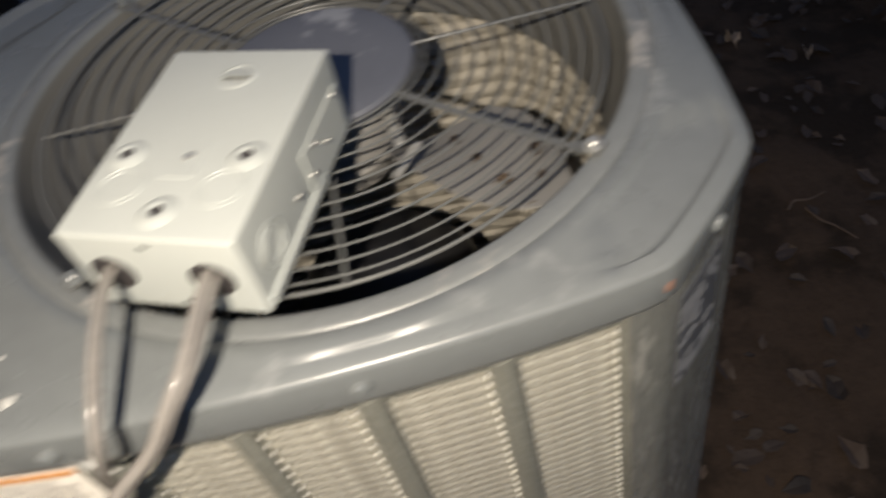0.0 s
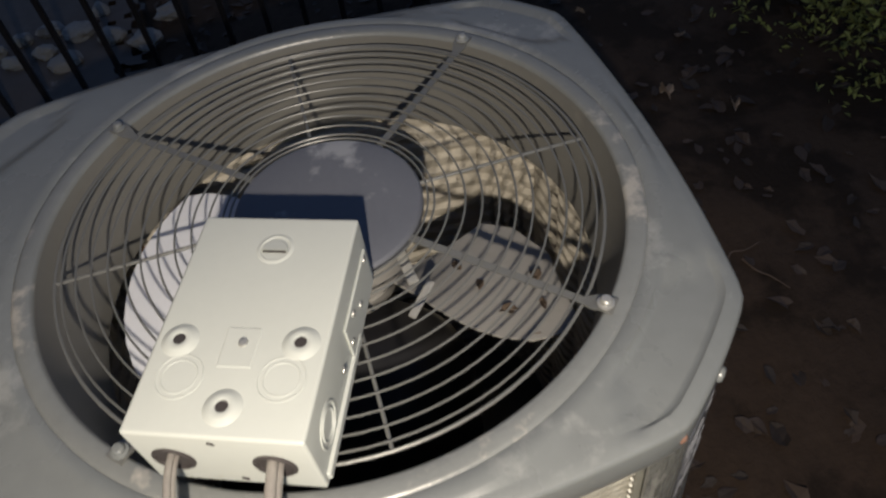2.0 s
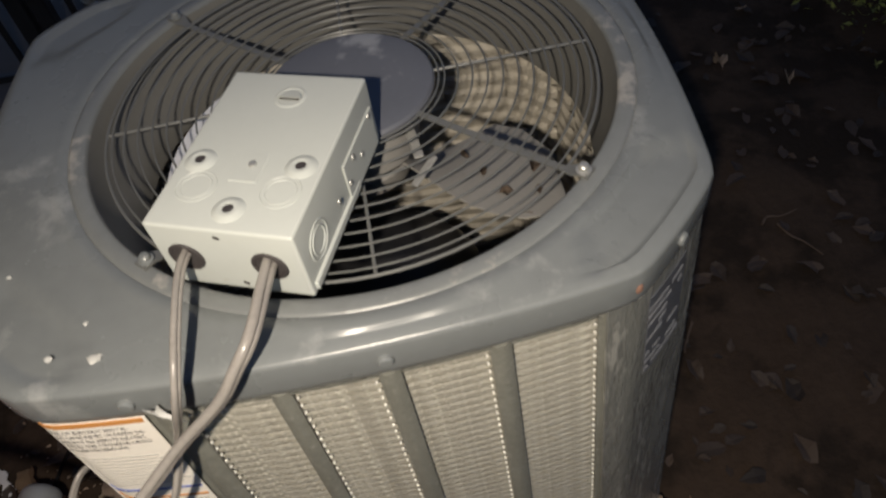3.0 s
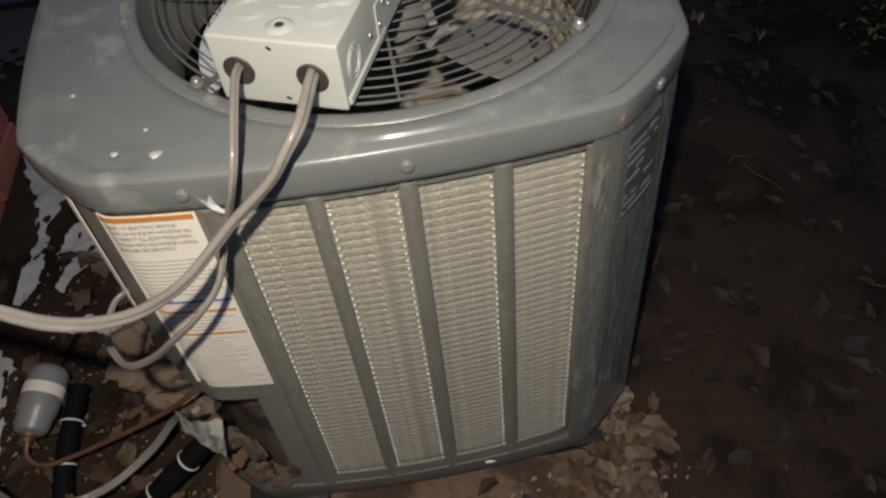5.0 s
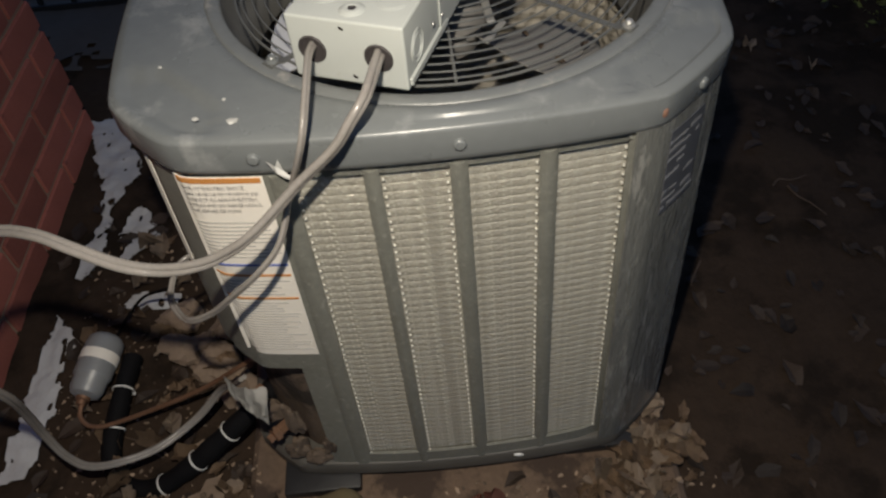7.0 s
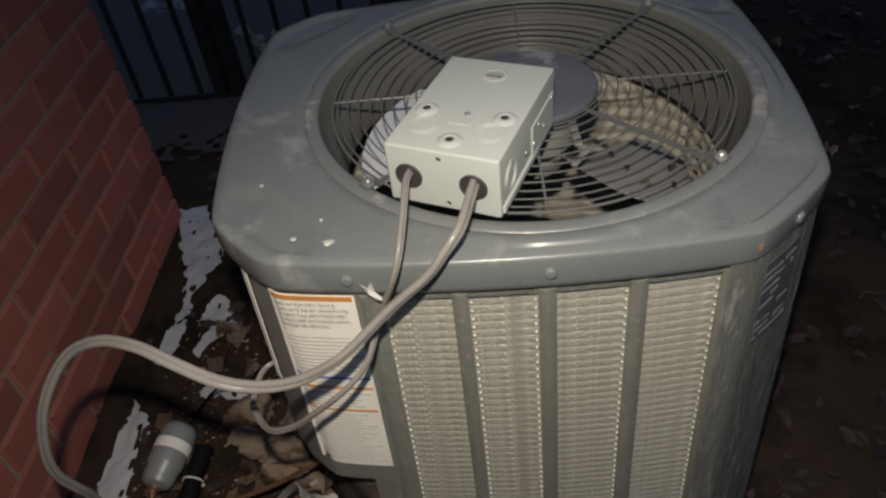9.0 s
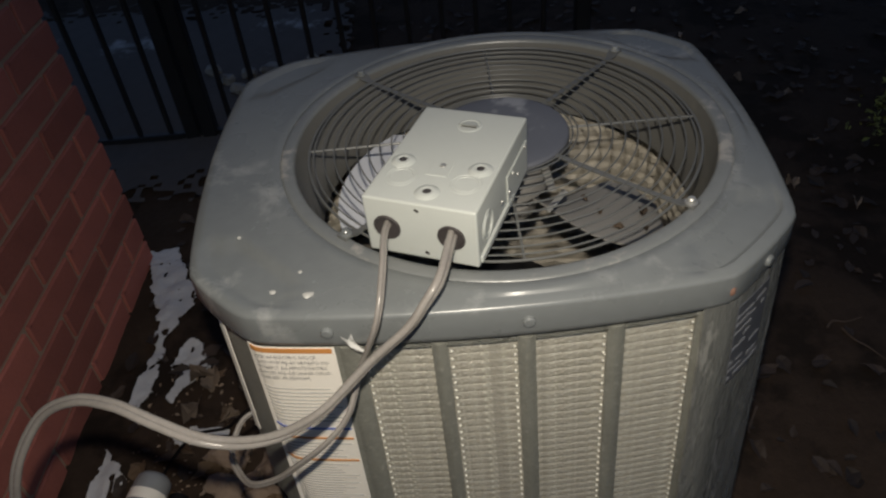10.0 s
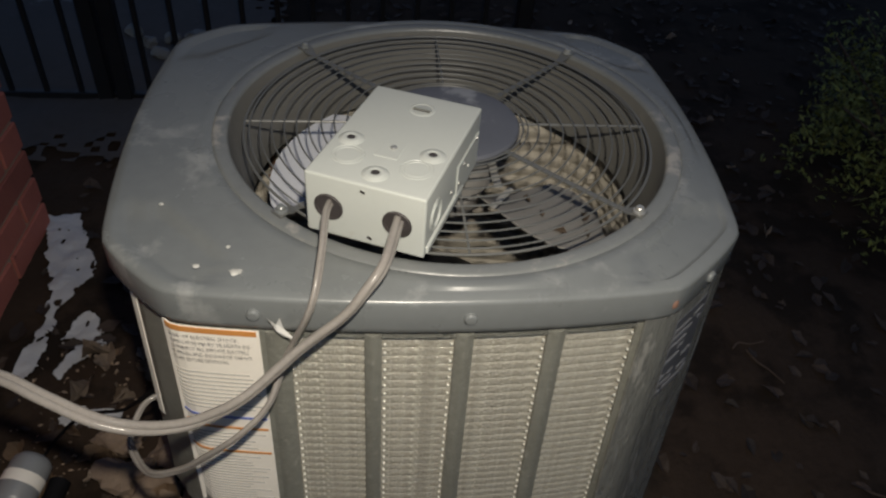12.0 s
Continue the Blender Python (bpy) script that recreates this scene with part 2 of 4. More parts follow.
def blob(size, seed, rough=0.25, sub=3, at=(0, 0, 0), flat_base=True):
    bm = bmesh.new()
    bmesh.ops.create_icosphere(bm, subdivisions=sub, radius=1)
    off = Vector((seed * 3.1, seed * 1.7, seed * 0.9))
    for v in bm.verts:
        k = 1 + rough * noise.noise(v.co * 1.3 + off) + rough * 0.4 * noise.noise(v.co * 3.5 + off)
        v.co = Vector((v.co.x * size[0], v.co.y * size[1], v.co.z * size[2])) * k
        if flat_base and v.co.z < -0.6 * size[2]:
            v.co.z = -0.6 * size[2]
        v.co += Vector(at)
    return bm


# ---------------------------------------------------------------- ground and setting
GROUND_Z = -0.140


def ground_height(x, y):
    near = math.exp(-((x + 0.1) ** 2 + (y + 0.1) ** 2) / 6.0)
    h = 0.018 * noise.noise(Vector((x * 2.1, y * 2.1, 0.3))) + 0.010 * noise.noise(Vector((x * 7, y * 7, 1.1))) + 0.006 * noise.noise(Vector((x * 19, y * 19, 2.2)))
    slope = -0.02 * max(0.0, x - 0.5) if x < 6 else -0.11
    return GROUND_Z + h * (0.25 + near) + slope


def axis_steps(lo, hi, step):
    inner = list(np.arange(lo, hi + 1e-6, step))
    out, d = [], step
    a = hi
    while a < 600:
        d *= 1.5
        a += d
        out.append(a)
    back, d, a = [], step, lo
    while a > -600:
        d *= 1.5
        a -= d
        back.append(a)
    return back[::-1] + inner + out


xs, ys = axis_steps(-1.6, 2.6, 0.035), axis_steps(-1.0, 2.4, 0.035)
bm = loft([[(x, y, ground_height(x, y)) for x in xs] for y in ys], closed=False)
single("ground", bm, DIRT, "damp dark brown soil with fallen leaves round the unit", "ground", kind="structure", sharp=180)


# ---------------------------------------------------------------- condenser unit
CX, CY = -0.025, -0.010          # axis of the fan
H = 0.80                         # top of the cap
CORNERS = [(-0.444, -0.267), (-0.360, -0.354), (0.210, -0.358), (0.320, -0.256),
           (0.336, 0.228), (0.262, 0.308), (-0.376, 0.312), (-0.455, 0.246)]
BOWS = [0.004, 0.020, 0.004, 0.016, 0.004, 0.030, 0.004, 0.018]
MID = Vector((-0.062, -0.022))


def outline_dense():
    out = []
    for i, (a, b) in enumerate(zip(CORNERS, CORNERS[1:] + CORNERS[:1])):
        a, b = Vector(a), Vector(b)
        d = b - a
        nrm = Vector((d.y, -d.x)).normalized()
        for k in range(20):
            t = k / 20
            out.append(a + d * t + nrm * BOWS[i] * 4 * t * (1 - t))
    for _ in range(1):                                  # rounds the corners
        out = [(out[i - 1] + 2 * out[i] + out[(i + 1) % len(out)]) / 4 for i in range(len(out))]
    return out


OUTLINE = outline_dense()


def outline_hit(theta):
    """The outline's point in the direction theta from the fan's axis."""
    d = Vector((math.cos(theta), math.sin(theta)))
    c = Vector((CX, CY))
    n = len(OUTLINE)
    for i in range(n):
        p, q = OUTLINE[i] - c, OUTLINE[(i + 1) % n] - c
        e = q - p
        den = d.x * e.y - d.y * e.x
        if abs(den) < 1e-12:
            continue
        s = (p.x * e.y - p.y * e.x) / den
        u = (p.x * d.y - p.y * d.x) / den
        if s > 0 and -1e-9 <= u <= 1 + 1e-9:
            return c + d * s
    return c + d * 0.35


def inset_loop(k, z, pts=None):
    """The outline drawn in by k, at the height z."""
    return [Vector((MID.x + (p.x - MID.x) * (1 - k / 0.38), MID.y + (p.y - MID.y) * (1 - k / 0.36), z)) for p in (pts or OUTLINE)]


def flare(z):
    """How far the cabinet widens below its cap."""
    return 0.085 * (0.73 - z) / 0.75


def flared(x, z):
    return x + flare(z) * (x + 0.15)


def widened(lp):
    return [Vector((flared(p.x, p.z), p.y, p.z)) for p in lp]


unit = thing("air_conditioner_condenser", "grey outdoor air conditioner condenser with round fan grille, dusty and wet", "air conditioner", (CX, CY, -0.09))

# cap: skirt, rolled edge, sloping top, rolled lip round the fan opening, shroud
N = 180
ANG = [2 * math.pi * i / N for i in range(N)]
HITS = [outline_hit(a) for a in ANG]


def cap_loop(k, z):
    return inset_loop(k, z, HITS)


def ring_loop(r, z):
    r += 0.005
    return [Vector((CX + r * math.cos(a), CY + r * math.sin(a), z)) for a in ANG]


def between(f, z, k, r):
    return [Vector((*(p.xy * (1 - f) + q.xy * f), z)) for p, q in zip(cap_loop(k, 0), ring_loop(r, 0))]


loops = [cap_loop(0.012, 0.741), cap_loop(0.003, 0.738), cap_loop(-0.0012, 0.742), cap_loop(-0.0030, 0.750), cap_loop(-0.0030, 0.7850), cap_loop(-0.0022, 0.7885),
         cap_loop(0.0006, 0.7908), cap_loop(0.011, 0.7922), *[between(f, 0.7925 + 0.0032 * f, 0.013, 0.345) for f in np.linspace(0.05, 0.97, 18)],
         ring_loop(0.342, 0.7962), ring_loop(0.3292, 0.7965), ring_loop(0.3280, 0.7952), ring_loop(0.3268, 0.7968), ring_loop(0.3235, 0.7976), ring_loop(0.318, 0.7978),
         ring_loop(0.3105, 0.7976), ring_loop(0.3078, 0.7960), ring_loop(0.3066, 0.792)]
shroud_loops = [ring_loop(0.3064, 0.7922), ring_loop(0.305, 0.783), ring_loop(0.298, 0.735), ring_loop(0.2865, 0.674), ring_loop(0.2865, 0.666), ring_loop(0.292, 0.662), ring_loop(0.300, 0.668)]
for lp in loops[8:26]:                                  # corners pressed a little lower, with a crease
    for p in lp:
        for i in (0, 2, 4, 6):
            a_, b_ = Vector(CORNERS[i]), Vector(CORNERS[i + 1])
            d_ = (b_ - a_).normalized()
            depth = (a_ - p.xy).dot(Vector((d_.y, -d_.x)))
            along = (p.xy - (a_ + b_) / 2).dot(d_)
            edge = depth - 0.075 + 0.9 * max(0.0, abs(along) - 0.055)
            p.z -= 0.0055 * min(1.0, max(0.0, 0.5 - edge / 0.012))
cap = part("top_cap", loft(loops[:29]), GREY_PAINT, unit, "grey enamelled cap with pressed corners", sharp=50)
part("fan_rim", loft(loops[28:]), RIM_PAINT, cap, "scuffed flat rim round the fan opening", sharp=50)
part("fan_shroud", loft(shroud_loops), SHROUD, unit, "deep grey shroud wall inside the fan opening")


def screw(parent, at, normal, r=0.009, name="screw", material=None):
    m = Matrix.Translation(at) @ Vector(normal).to_track_quat("Z", "Y").to_matrix().to_4x4()
    b = lathe([(r * 1.35, 0), (r * 1.35, 0.0018), (r * 0.98, 0.0026), (r * 0.95, 0.006), (r * 0.7, 0.0078), (r * 0.15, 0.0082)], 14, m)
    return part(name, b, material or GREY_PAINT, parent)


def skirt_at(x0, y0):
    a = math.atan2(y0 - CY, x0 - CX)
    p, q, r = outline_hit(a), outline_hit(a - 0.02), outline_hit(a + 0.02)
    d = (r - q).normalized()
    return p, Vector((d.y, -d.x, 0))


for x0, y0 in ((-0.264, -0.363), (-0.030, -0.375), (0.268, -0.312), (0.33, -0.02), (-0.05, 0.34), (-0.46, 0.0)):
    p, nrm = skirt_at(x0, y0)
    screw(cap, (p.x, p.y, 0.766), nrm, 0.0082, "cap_screw")

# fan guard
guard = part("fan_guard", tube(ring_pts(0.2915, 0.791, 96, CX, CY), 0.0019, 8, True), WIRE, unit, "concentric grey wire fan guard")
for r in (0.108, 0.115, 0.131, 0.148, 0.166, 0.184, 0.202, 0.219, 0.236, 0.253, 0.269, 0.2835):
    part("guard_ring", tube(ring_pts(r, 0.794, 84, CX, CY), 0.0012, 6, True), WIRE, guard)
for i in range(8):
    a = radians(45 + 45 * i)
    d = Vector((math.cos(a), math.sin(a), 0))
    s = Vector((-d.y, d.x, 0))
    c = Vector((CX, CY, 0))
    if i % 2 == 0:                                      # strap spoke with a screw at its end
        b = bmesh.new()
        prof = [(0.10, 0.7915), (0.20, 0.7910), (0.290, 0.7915), (0.302, 0.7955), (0.309, 0.7990), (0.321, 0.7990)]
        rows_ = []
        for r, z in prof:
            w = 0.0040 if r < 0.299 else 0.009
            p = c + d * r
            rows_.append([p + s * w + Vector((0, 0, z - 0.0005)), p + s * w + Vector((0, 0, z + 0.0015)),
                          p - s * w + Vector((0, 0, z + 0.0015)), p - s * w + Vector((0, 0, z - 0.0005))])
        part("strap_spoke", loft(rows_, True, True, True, b), WIRE, guard)
        p = c + d * 0.312
        screw(guard, (p.x, p.y, 0.8004), (0, 0, 1), 0.0060, material=STEEL if i == 6 else None)
    else:
        part("wire_spoke", tube([c + d * 0.10 + Vector((0, 0, 0.7915)), c + d * 0.2915 + Vector((0, 0, 0.7905))], 0.0020, 8), WIRE, guard)
part("hub_plate", lathe([(0.0, 0.797), (0.06, 0.7985), (0.092, 0.7985), (0.1005, 0.797), (0.103, 0.7935), (0.103, 0.787), (0.099, 0.787), (0.05, 0.788)], 64, Matrix.Translation((CX, CY, 0)), cap=False), HUB_PAINT, guard,
     "slate grey round plate over the motor, scuffed")

# motor, fan blades
motor = part("fan_motor", lathe([(0.02, 0.786), (0.068, 0.785), (0.074, 0.775), (0.074, 0.71), (0.066, 0.70), (0.03, 0.697), (0.012, 0.69), (0.012, 0.63)], 32, Matrix.Translation((CX, CY, 0))), BLADE, unit, "grey fan motor under the plate")
fan = part("fan_hub", lathe([(0.012, 0.70), (0.055, 0.695), (0.06, 0.685), (0.055, 0.66), (0.012, 0.655)], 24, Matrix.Translation((CX, CY, 0))), BLADE, unit)


def fan_blade(a0, material, label, clipped=0.0):
    rows_top = []
    nr, na = 8, 10
    for i in range(nr):
        f = i / (nr - 1)
        r = 0.05 + 0.222 * f
        half = radians(18 + 13 * math.sin(min(1, f * 1.2) * 1.7))
        row = []
        drop = radians(clipped) * max(0.0, (f - 0.55) / 0.45) ** 1.4
        for k in range(na):
            u = k / (na - 1) - 0.5
            a = radians(a0) + 2 * half * u + radians(14) * f * f - drop * (u + 0.5)
            rr = r - (0.012 * (2 * u) ** 2 if i == nr - 1 else 0)
            row.append(Vector((CX + rr * math.cos(a), CY + rr * math.sin(a), 0.68 - (0.034 - 0.01 * f) * u)))
        rows_top.append(row)
    b = loft(rows_top, closed=False)
    bmesh.ops.recalc_face_normals(b, faces=b.faces)
    bmesh.ops.solidify(b, geom=b.faces[:], thickness=0.0022)
    return part("fan_blade", b, material, fan, label)


for x0, y0, x1, y1, z0, w in ((0.034, -0.060, 0.040, -0.106, 0.752, 0.012), (0.058, -0.110, 0.026, -0.140, 0.742, 0.009)):
    d = Vector((x1 - x0, y1 - y0, 0))
    m = Matrix.Translation(((x0 + x1) / 2, (y0 + y1) / 2, z0)) @ Euler((0, 0.3, math.atan2(d.y, d.x))).to_matrix().to_4x4()
    part("motor_strap", box_bm(d.length, w, 0.004, 0.001, m), STEEL, motor, "bright metal strap end of the motor mount")
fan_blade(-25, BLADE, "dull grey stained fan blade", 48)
fan_blade(150, BLADE_LIT, "fan blade in a paler colour, as if catching the light")

# coil of spiny tubes, one loop over another
coil = part("coil_header", tube([(-0.33, 0.27, -0.04), (-0.33, 0.27, 0.72)], 0.009, 10), COPPER, unit)
coil_loop_pts = [p for p in inset_loop(0.0175, 0)]
SECTION = [(0.0002 + 0.0013 * math.sqrt(max(0.0, 1 - (2.0 * u) ** 2)), 0.0150 * u) for u in np.linspace(0.496, -0.496, 11)] + [(-0.0040, -0.0074), (-0.0040, 0.0074)]


def coil_turn_mesh(span):
    """One turn of finned tube along the given stretch of the outline."""
    rows_, n = [], len(coil_loop_pts)
    for i in span:
        p, q, o = coil_loop_pts[i % n], coil_loop_pts[(i - 1) % n], coil_loop_pts[(i + 1) % n]
        out_ = Vector(((o - q).y, -(o - q).x, 0)).normalized()
        rows_.append([p + out_ * a + Vector((0, 0, b)) for a, b in SECTION])
    me = mesh_of("coil_turn", loft(rows_), ALU)
    me.set_sharp_from_angle(angle=radians(50))
    return me


whole_turn, open_turn = coil_turn_mesh(range(len(coil_loop_pts) + 1)), coil_turn_mesh(range(23, 136))
for i in range(51):
    z = -0.030 + 0.0150 * i
    piece("coil_turn", whole_turn if z > 0.29 else open_turn, coil, Matrix.Translation((0.15 * flare(z), 0, z)) @ Matrix.Diagonal((1 + flare(z), 1, 1, 1)))
inner_pts = [p for p in inset_loop(0.048, 0)][::2]
inner_dense = [p.lerp(q, t) for p, q in zip(inner_pts, inner_pts[1:] + inner_pts[:1]) for t in (0.0, 0.5)]
rows_ = []
for k in range(126):
    z = -0.05 + 0.0058 * k
    rows_.append([p + Vector((0, 0, z)) + (Vector((MID.x, MID.y, 0)) - p).normalized() * (0.009 if k % 5 > 1 and i % 4 > 0 else 0.0) for i, p in enumerate(inner_dense)])
part("inner_coil", loft(rows_), INNER, coil, "inner face of the finned coil in pale blocks")

# base pan, floor, compressor
part("base_pan", loft([widened(inset_loop(k, z)) for k, z in ((0.012, -0.045), (0.004, -0.048), (-0.001, -0.056), (-0.001, -0.080), (0.006, -0.088), (0.05, -0.088))], True, True, True), DARK_PAINT, unit, "dark grimy base pan")
# unseen compressor, enlarged in black so the fan well stays dark
part("compressor", lathe([(0.0, 0.44), (0.06, 0.435), (0.115, 0.41), (0.145, 0.36), (0.150, 0.30), (0.150, 0.0), (0.155, -0.04)], 32, Matrix.Translation((-0.03, 0.03, 0))), BLACK, unit, "black compressor, assumed and enlarged to darken the cabinet's interior")


# sheet panels round the coil, following the outline
def ol(i):
    return OUTLINE[i % len(OUTLINE)]


def sheet(name, i0, i1, z0, z1, material, k=0.008, thick=0.0025, label="", parent=None):
    pts = [ol(i) for i in range(i0, i1 + 1)]
    outer, inner = [inset_loop(q, 0, pts) for q in (k, k + thick)]
    b = bmesh.new()
    rows_ = []
    for po, pi in zip(outer, inner):
        rows_.append(widened([Vector((po.x, po.y, z0)), Vector((po.x, po.y, z1)), Vector((pi.x, pi.y, z1)), Vector((pi.x, pi.y, z0))]))
    return part(name, loft(rows_, True, True, True, b), material, parent or unit, label)


def front_y(x, k):
    """Depth of the front of the cabinet at x, drawn in by k."""
    pts = inset_loop(k, 0, [ol(i) for i in range(16, 46)])
    for p, q in zip(pts, pts[1:]):
        if p.x <= x <= q.x:
            return p.y + (q.y - p.y) * (x - p.x) / (q.x - p.x)
    return pts[0].y if x < pts[0].x else pts[-1].y


COLS = [(-0.232, -0.147), (-0.127, -0.043), (-0.021, 0.066), (0.088, 0.176)]
Z_TOP, Z_BOT = 0.727, -0.012


def front_strip(name, xa, xb, z0, z1, bulge=0.004, k=0.008, label=""):
    """A pressed upright or rail of the front panel, from xa to xb, slightly raised in the middle."""
    b = bmesh.new()
    nx, nz = max(3, int(abs(xb - xa) / 0.03) + 3), 12
    loops = []
    for j in range(nz + 1):
        z = z0 + (z1 - z0) * j / nz
        lo, hi = flared(xa, z), flared(xb, z)
        fr, bk = [], []
        for i in range(nx + 1):
            u = i / nx
            x = lo + (hi - lo) * u
            y = front_y(x, k)
            fr.append(Vector((x, y - bulge * min(1, 4 * u * (1 - u) * 1.6), z)))
            bk.append(Vector((x, y + 0.004, z)))
        loops.append(fr + bk[::-1])
    return part(name, loft(loops, True, True, True, b), PANEL_PAINT, panel, label, sharp=50)


panel = part("front_panel", bmesh.new(), PANEL_PAINT, unit, "dusty front guard panel with four open columns over the coil")
bm = bmesh.new()
nx = 40
loops = []
for z in (Z_TOP - 0.003, Z_TOP + 0.004, 0.733, 0.744):
    loops.append([Vector((x, front_y(x, 0.0065 if z < 0.73 else 0.010), z)) for x in [flared(-0.262 + (0.206 + 0.262) * i / nx, z) for i in range(nx + 1)]])
loft(loops, False, bm=bm)
bmesh.ops.solidify(bm, geom=bm.faces[:], thickness=0.003)
bmesh.ops.scale(bm, vec=(U, U, U), verts=bm.verts)
bm.to_mesh(panel.data)
bm.free()
edges = [-0.262] + [v for c in COLS for v in c] + [0.217]
for a, b_ in zip(edges[::2], edges[1::2]):
    front_strip("upright", a, b_, -0.050, 0.730, 0.0045)
front_strip("bottom_rail", -0.262, 0.206, -0.050, Z_BOT, 0.002, 0.0075)


def tab_edge(x, side):
    """Row of punched sheet tabs down one edge of an open column, near-white to read as glints."""
    b = bmesh.new()
    for i in range(49):
        z = -0.008 + 0.0150 * i
        xx = flared(x, z)
        box_bm(0.0024, 0.0026, 0.0024, 0.0, Matrix.Translation((xx + side * 0.0016, front_y(xx, 0.0085), z)), b)
    me = mesh_of("punched_edge", b, GLINT_PALE, False)
    return hold(new("punched_edge", me), panel)


for x, s in ((-0.230, 1), (-0.125, 1), (-0.045, -1), (0.064, -1), (0.174, -1)):
    tab_edge(x, s)

# closed sheets: service corner with its label, right corner, sides and back
N0 = 20
sheet("service_panel", 8, N0 + 4, 0.305, 0.744, PANEL_PAINT, 0.006, label="grey service panel at the corner, carrying a warning label")
# added sheet hides the coil in the open corner, coloured dark like the hollow
sheet("recess_back", -22, N0 + 6, -0.05, 0.32, RECESS_SHADE, 0.042, label="grimy back of the open recess below the service panel, its shade painted dark")
front_strip("recess_post", -0.300, -0.258, -0.050, 0.31, 0.0015, 0.0075)
sheet("corner_panel", N0 + 19, N0 + 43, -0.05, 0.742, WET_SHADED_PAINT, -0.0012, label="wet grey corner panel, painted darker for its shade, with pale glint streaks")
sheet("side_panel", N0 + 43, N0 + 62, -0.05, 0.742, WET_SHADED_PAINT, -0.0014)
sheet("back_panel", N0 + 62, N0 + 124, -0.05, 0.744, PANEL_PAINT, 0.010)
sheet("left_panel", N0 + 124, N0 + 149, 0.30, 0.744, PANEL_PAINT, 0.010)

# warning label on the service panel
def label_point(u, z, k=0.0040):
    """u runs 0 to 1 across the label."""
    x = flared(-0.374 + 0.110 * u, z)
    return Vector((x, front_y(x, k), z))


def label_patch(name, u0, u1, z0, z1, material, k, parent, n=30, label=""):
    b = bmesh.new()
    loops = []
    for i in range(n + 1):
        u = u0 + (u1 - u0) * i / n
        loops.append([label_point(u, z0, k), label_point(u, z1, k), label_point(u, z1, k + 0.0008), label_point(u, z0, k + 0.0008)])
    return part(name, loft(loops, True, True, True, b), material, parent, label, smooth=False)


warning = label_patch("warning_label", 0, 1, 0.352, 0.734, LABEL, 0.0015, unit, 44, "white paper warning label with orange bands, slightly soiled")
label_patch("orange_band", 0.03, 0.97, 0.7245, 0.7325, ORANGE, 0.0007, warning)
label_patch("blue_rule", 0.03, 0.97, 0.570, 0.574, BLUE, 0.0007, warning)
label_patch("orange_rule", 0.03, 0.97, 0.548, 0.552, ORANGE, 0.0007, warning)
label_patch("orange_rule", 0.03, 0.97, 0.496, 0.500, ORANGE, 0.0007, warning)


def lettering(text, u0, u1, z0, height):
    cu = bpy.data.curves.new("lettering", "FONT")
    cu.body, cu.size, cu.resolution_u = text, 1.0, 1
    ob = bpy.data.objects.new("lettering", cu)
    scene.collection.objects.link(ob)
    me = bpy.data.meshes.new_from_object(ob.evaluated_get(bpy.context.evaluated_depsgraph_get()))
    bpy.data.objects.remove(ob)
    w = max(v.co.x for v in me.vertices)
    for v in me.vertices:
        v.co = label_point(u0 + (u1 - u0) * v.co.x / w, z0 + v.co.y * height, 0.0004) * U
    me.materials.clear()
    me.materials.append(DARK_INK)
    return hold(new("lettering", me), warning)


for i, (line, w) in enumerate((("RISK OF ELECTRIC SHOCK.", 0.80), ("CAN CAUSE INJURY OR DEATH: DIS-", 0.94), ("CONNECT ALL REMOTE ELECTRIC", 0.90),
                               ("SUPPLIES AND DISCHARGE CAPACI-", 0.94), ("TORS BEFORE SERVICING.", 0.66))):
    lettering(line, 0.06, 0.06 + 0.90 * w, 0.7140 - 0.0098 * i, 0.0084)
rng = random.Random(5)
zz = 0.655
while zz > 0.365:
    if not (0.54 < zz < 0.582 or 0.49 < zz < 0.507):
        label_patch("print_line", 0.06, 0.06 + rng.uniform(0.6, 0.9), zz, zz + 0.0015, INK, 0.0007, warning, 24)
    zz -= 0.0074 if zz > 0.50 else 0.0066

side_label = sheet("side_label", 5, 7, 0.50, 0.730, LABEL, 0.0035, 0.001, "torn edge of a second white label")
sticker = sheet("rating_sticker", 43, 53, 0.575, 0.722, STICKER, -0.0026, 0.001, "dark rating sticker with faded pale print")
rng = random.Random(8)
for r_ in range(9):
    i0 = 43
    while i0 < 52:
        w = rng.choice((1, 2, 3))
        if rng.random() < 0.5:
            z0 = 0.583 + 0.0148 * r_
            sheet("print_block", i0, min(53, i0 + w), z0, z0 + rng.uniform(0.003, 0.007), STICKER_PRINT, -0.0034, 0.0006, parent=sticker)
        i0 += w
# orange rust chip on the skirt's corner and a white chip on the base
part("rust_chip", blob((0.004, 0.003, 0.007), 3, 0.4, 2, (0.211, -0.3575, 0.764), False), mat("rust", (0.22, 0.12, 0.085), 0.8), unit, "orange rust chip")
part("paint_chip", blob((0.016, 0.004, 0.006), 4, 0.4, 2, (0.050, -0.372, -0.058), False), TIE, unit, "white chip on the base pan")
rng = random.Random(21)
CHIP = mat("dried_droplet", (0.42, 0.42, 0.40), 0.4, 0, 0.2)
for x, y, s in ((-0.286, -0.332, 0.007), (-0.330, -0.322, 0.004), (-0.06, -0.345, 0.004), (0.02, -0.350, 0.003), (-0.39, -0.21, 0.003), (-0.30, -0.29, 0.003), (0.10, -0.332, 0.003), (0.28, 0.14, 0.003)):
    part("dropping", blob((s, s * 0.8, 0.0014), x * 9, 0.6, 2, (x, y, 0.7945), False), CHIP, cap)
b = bmesh.new()
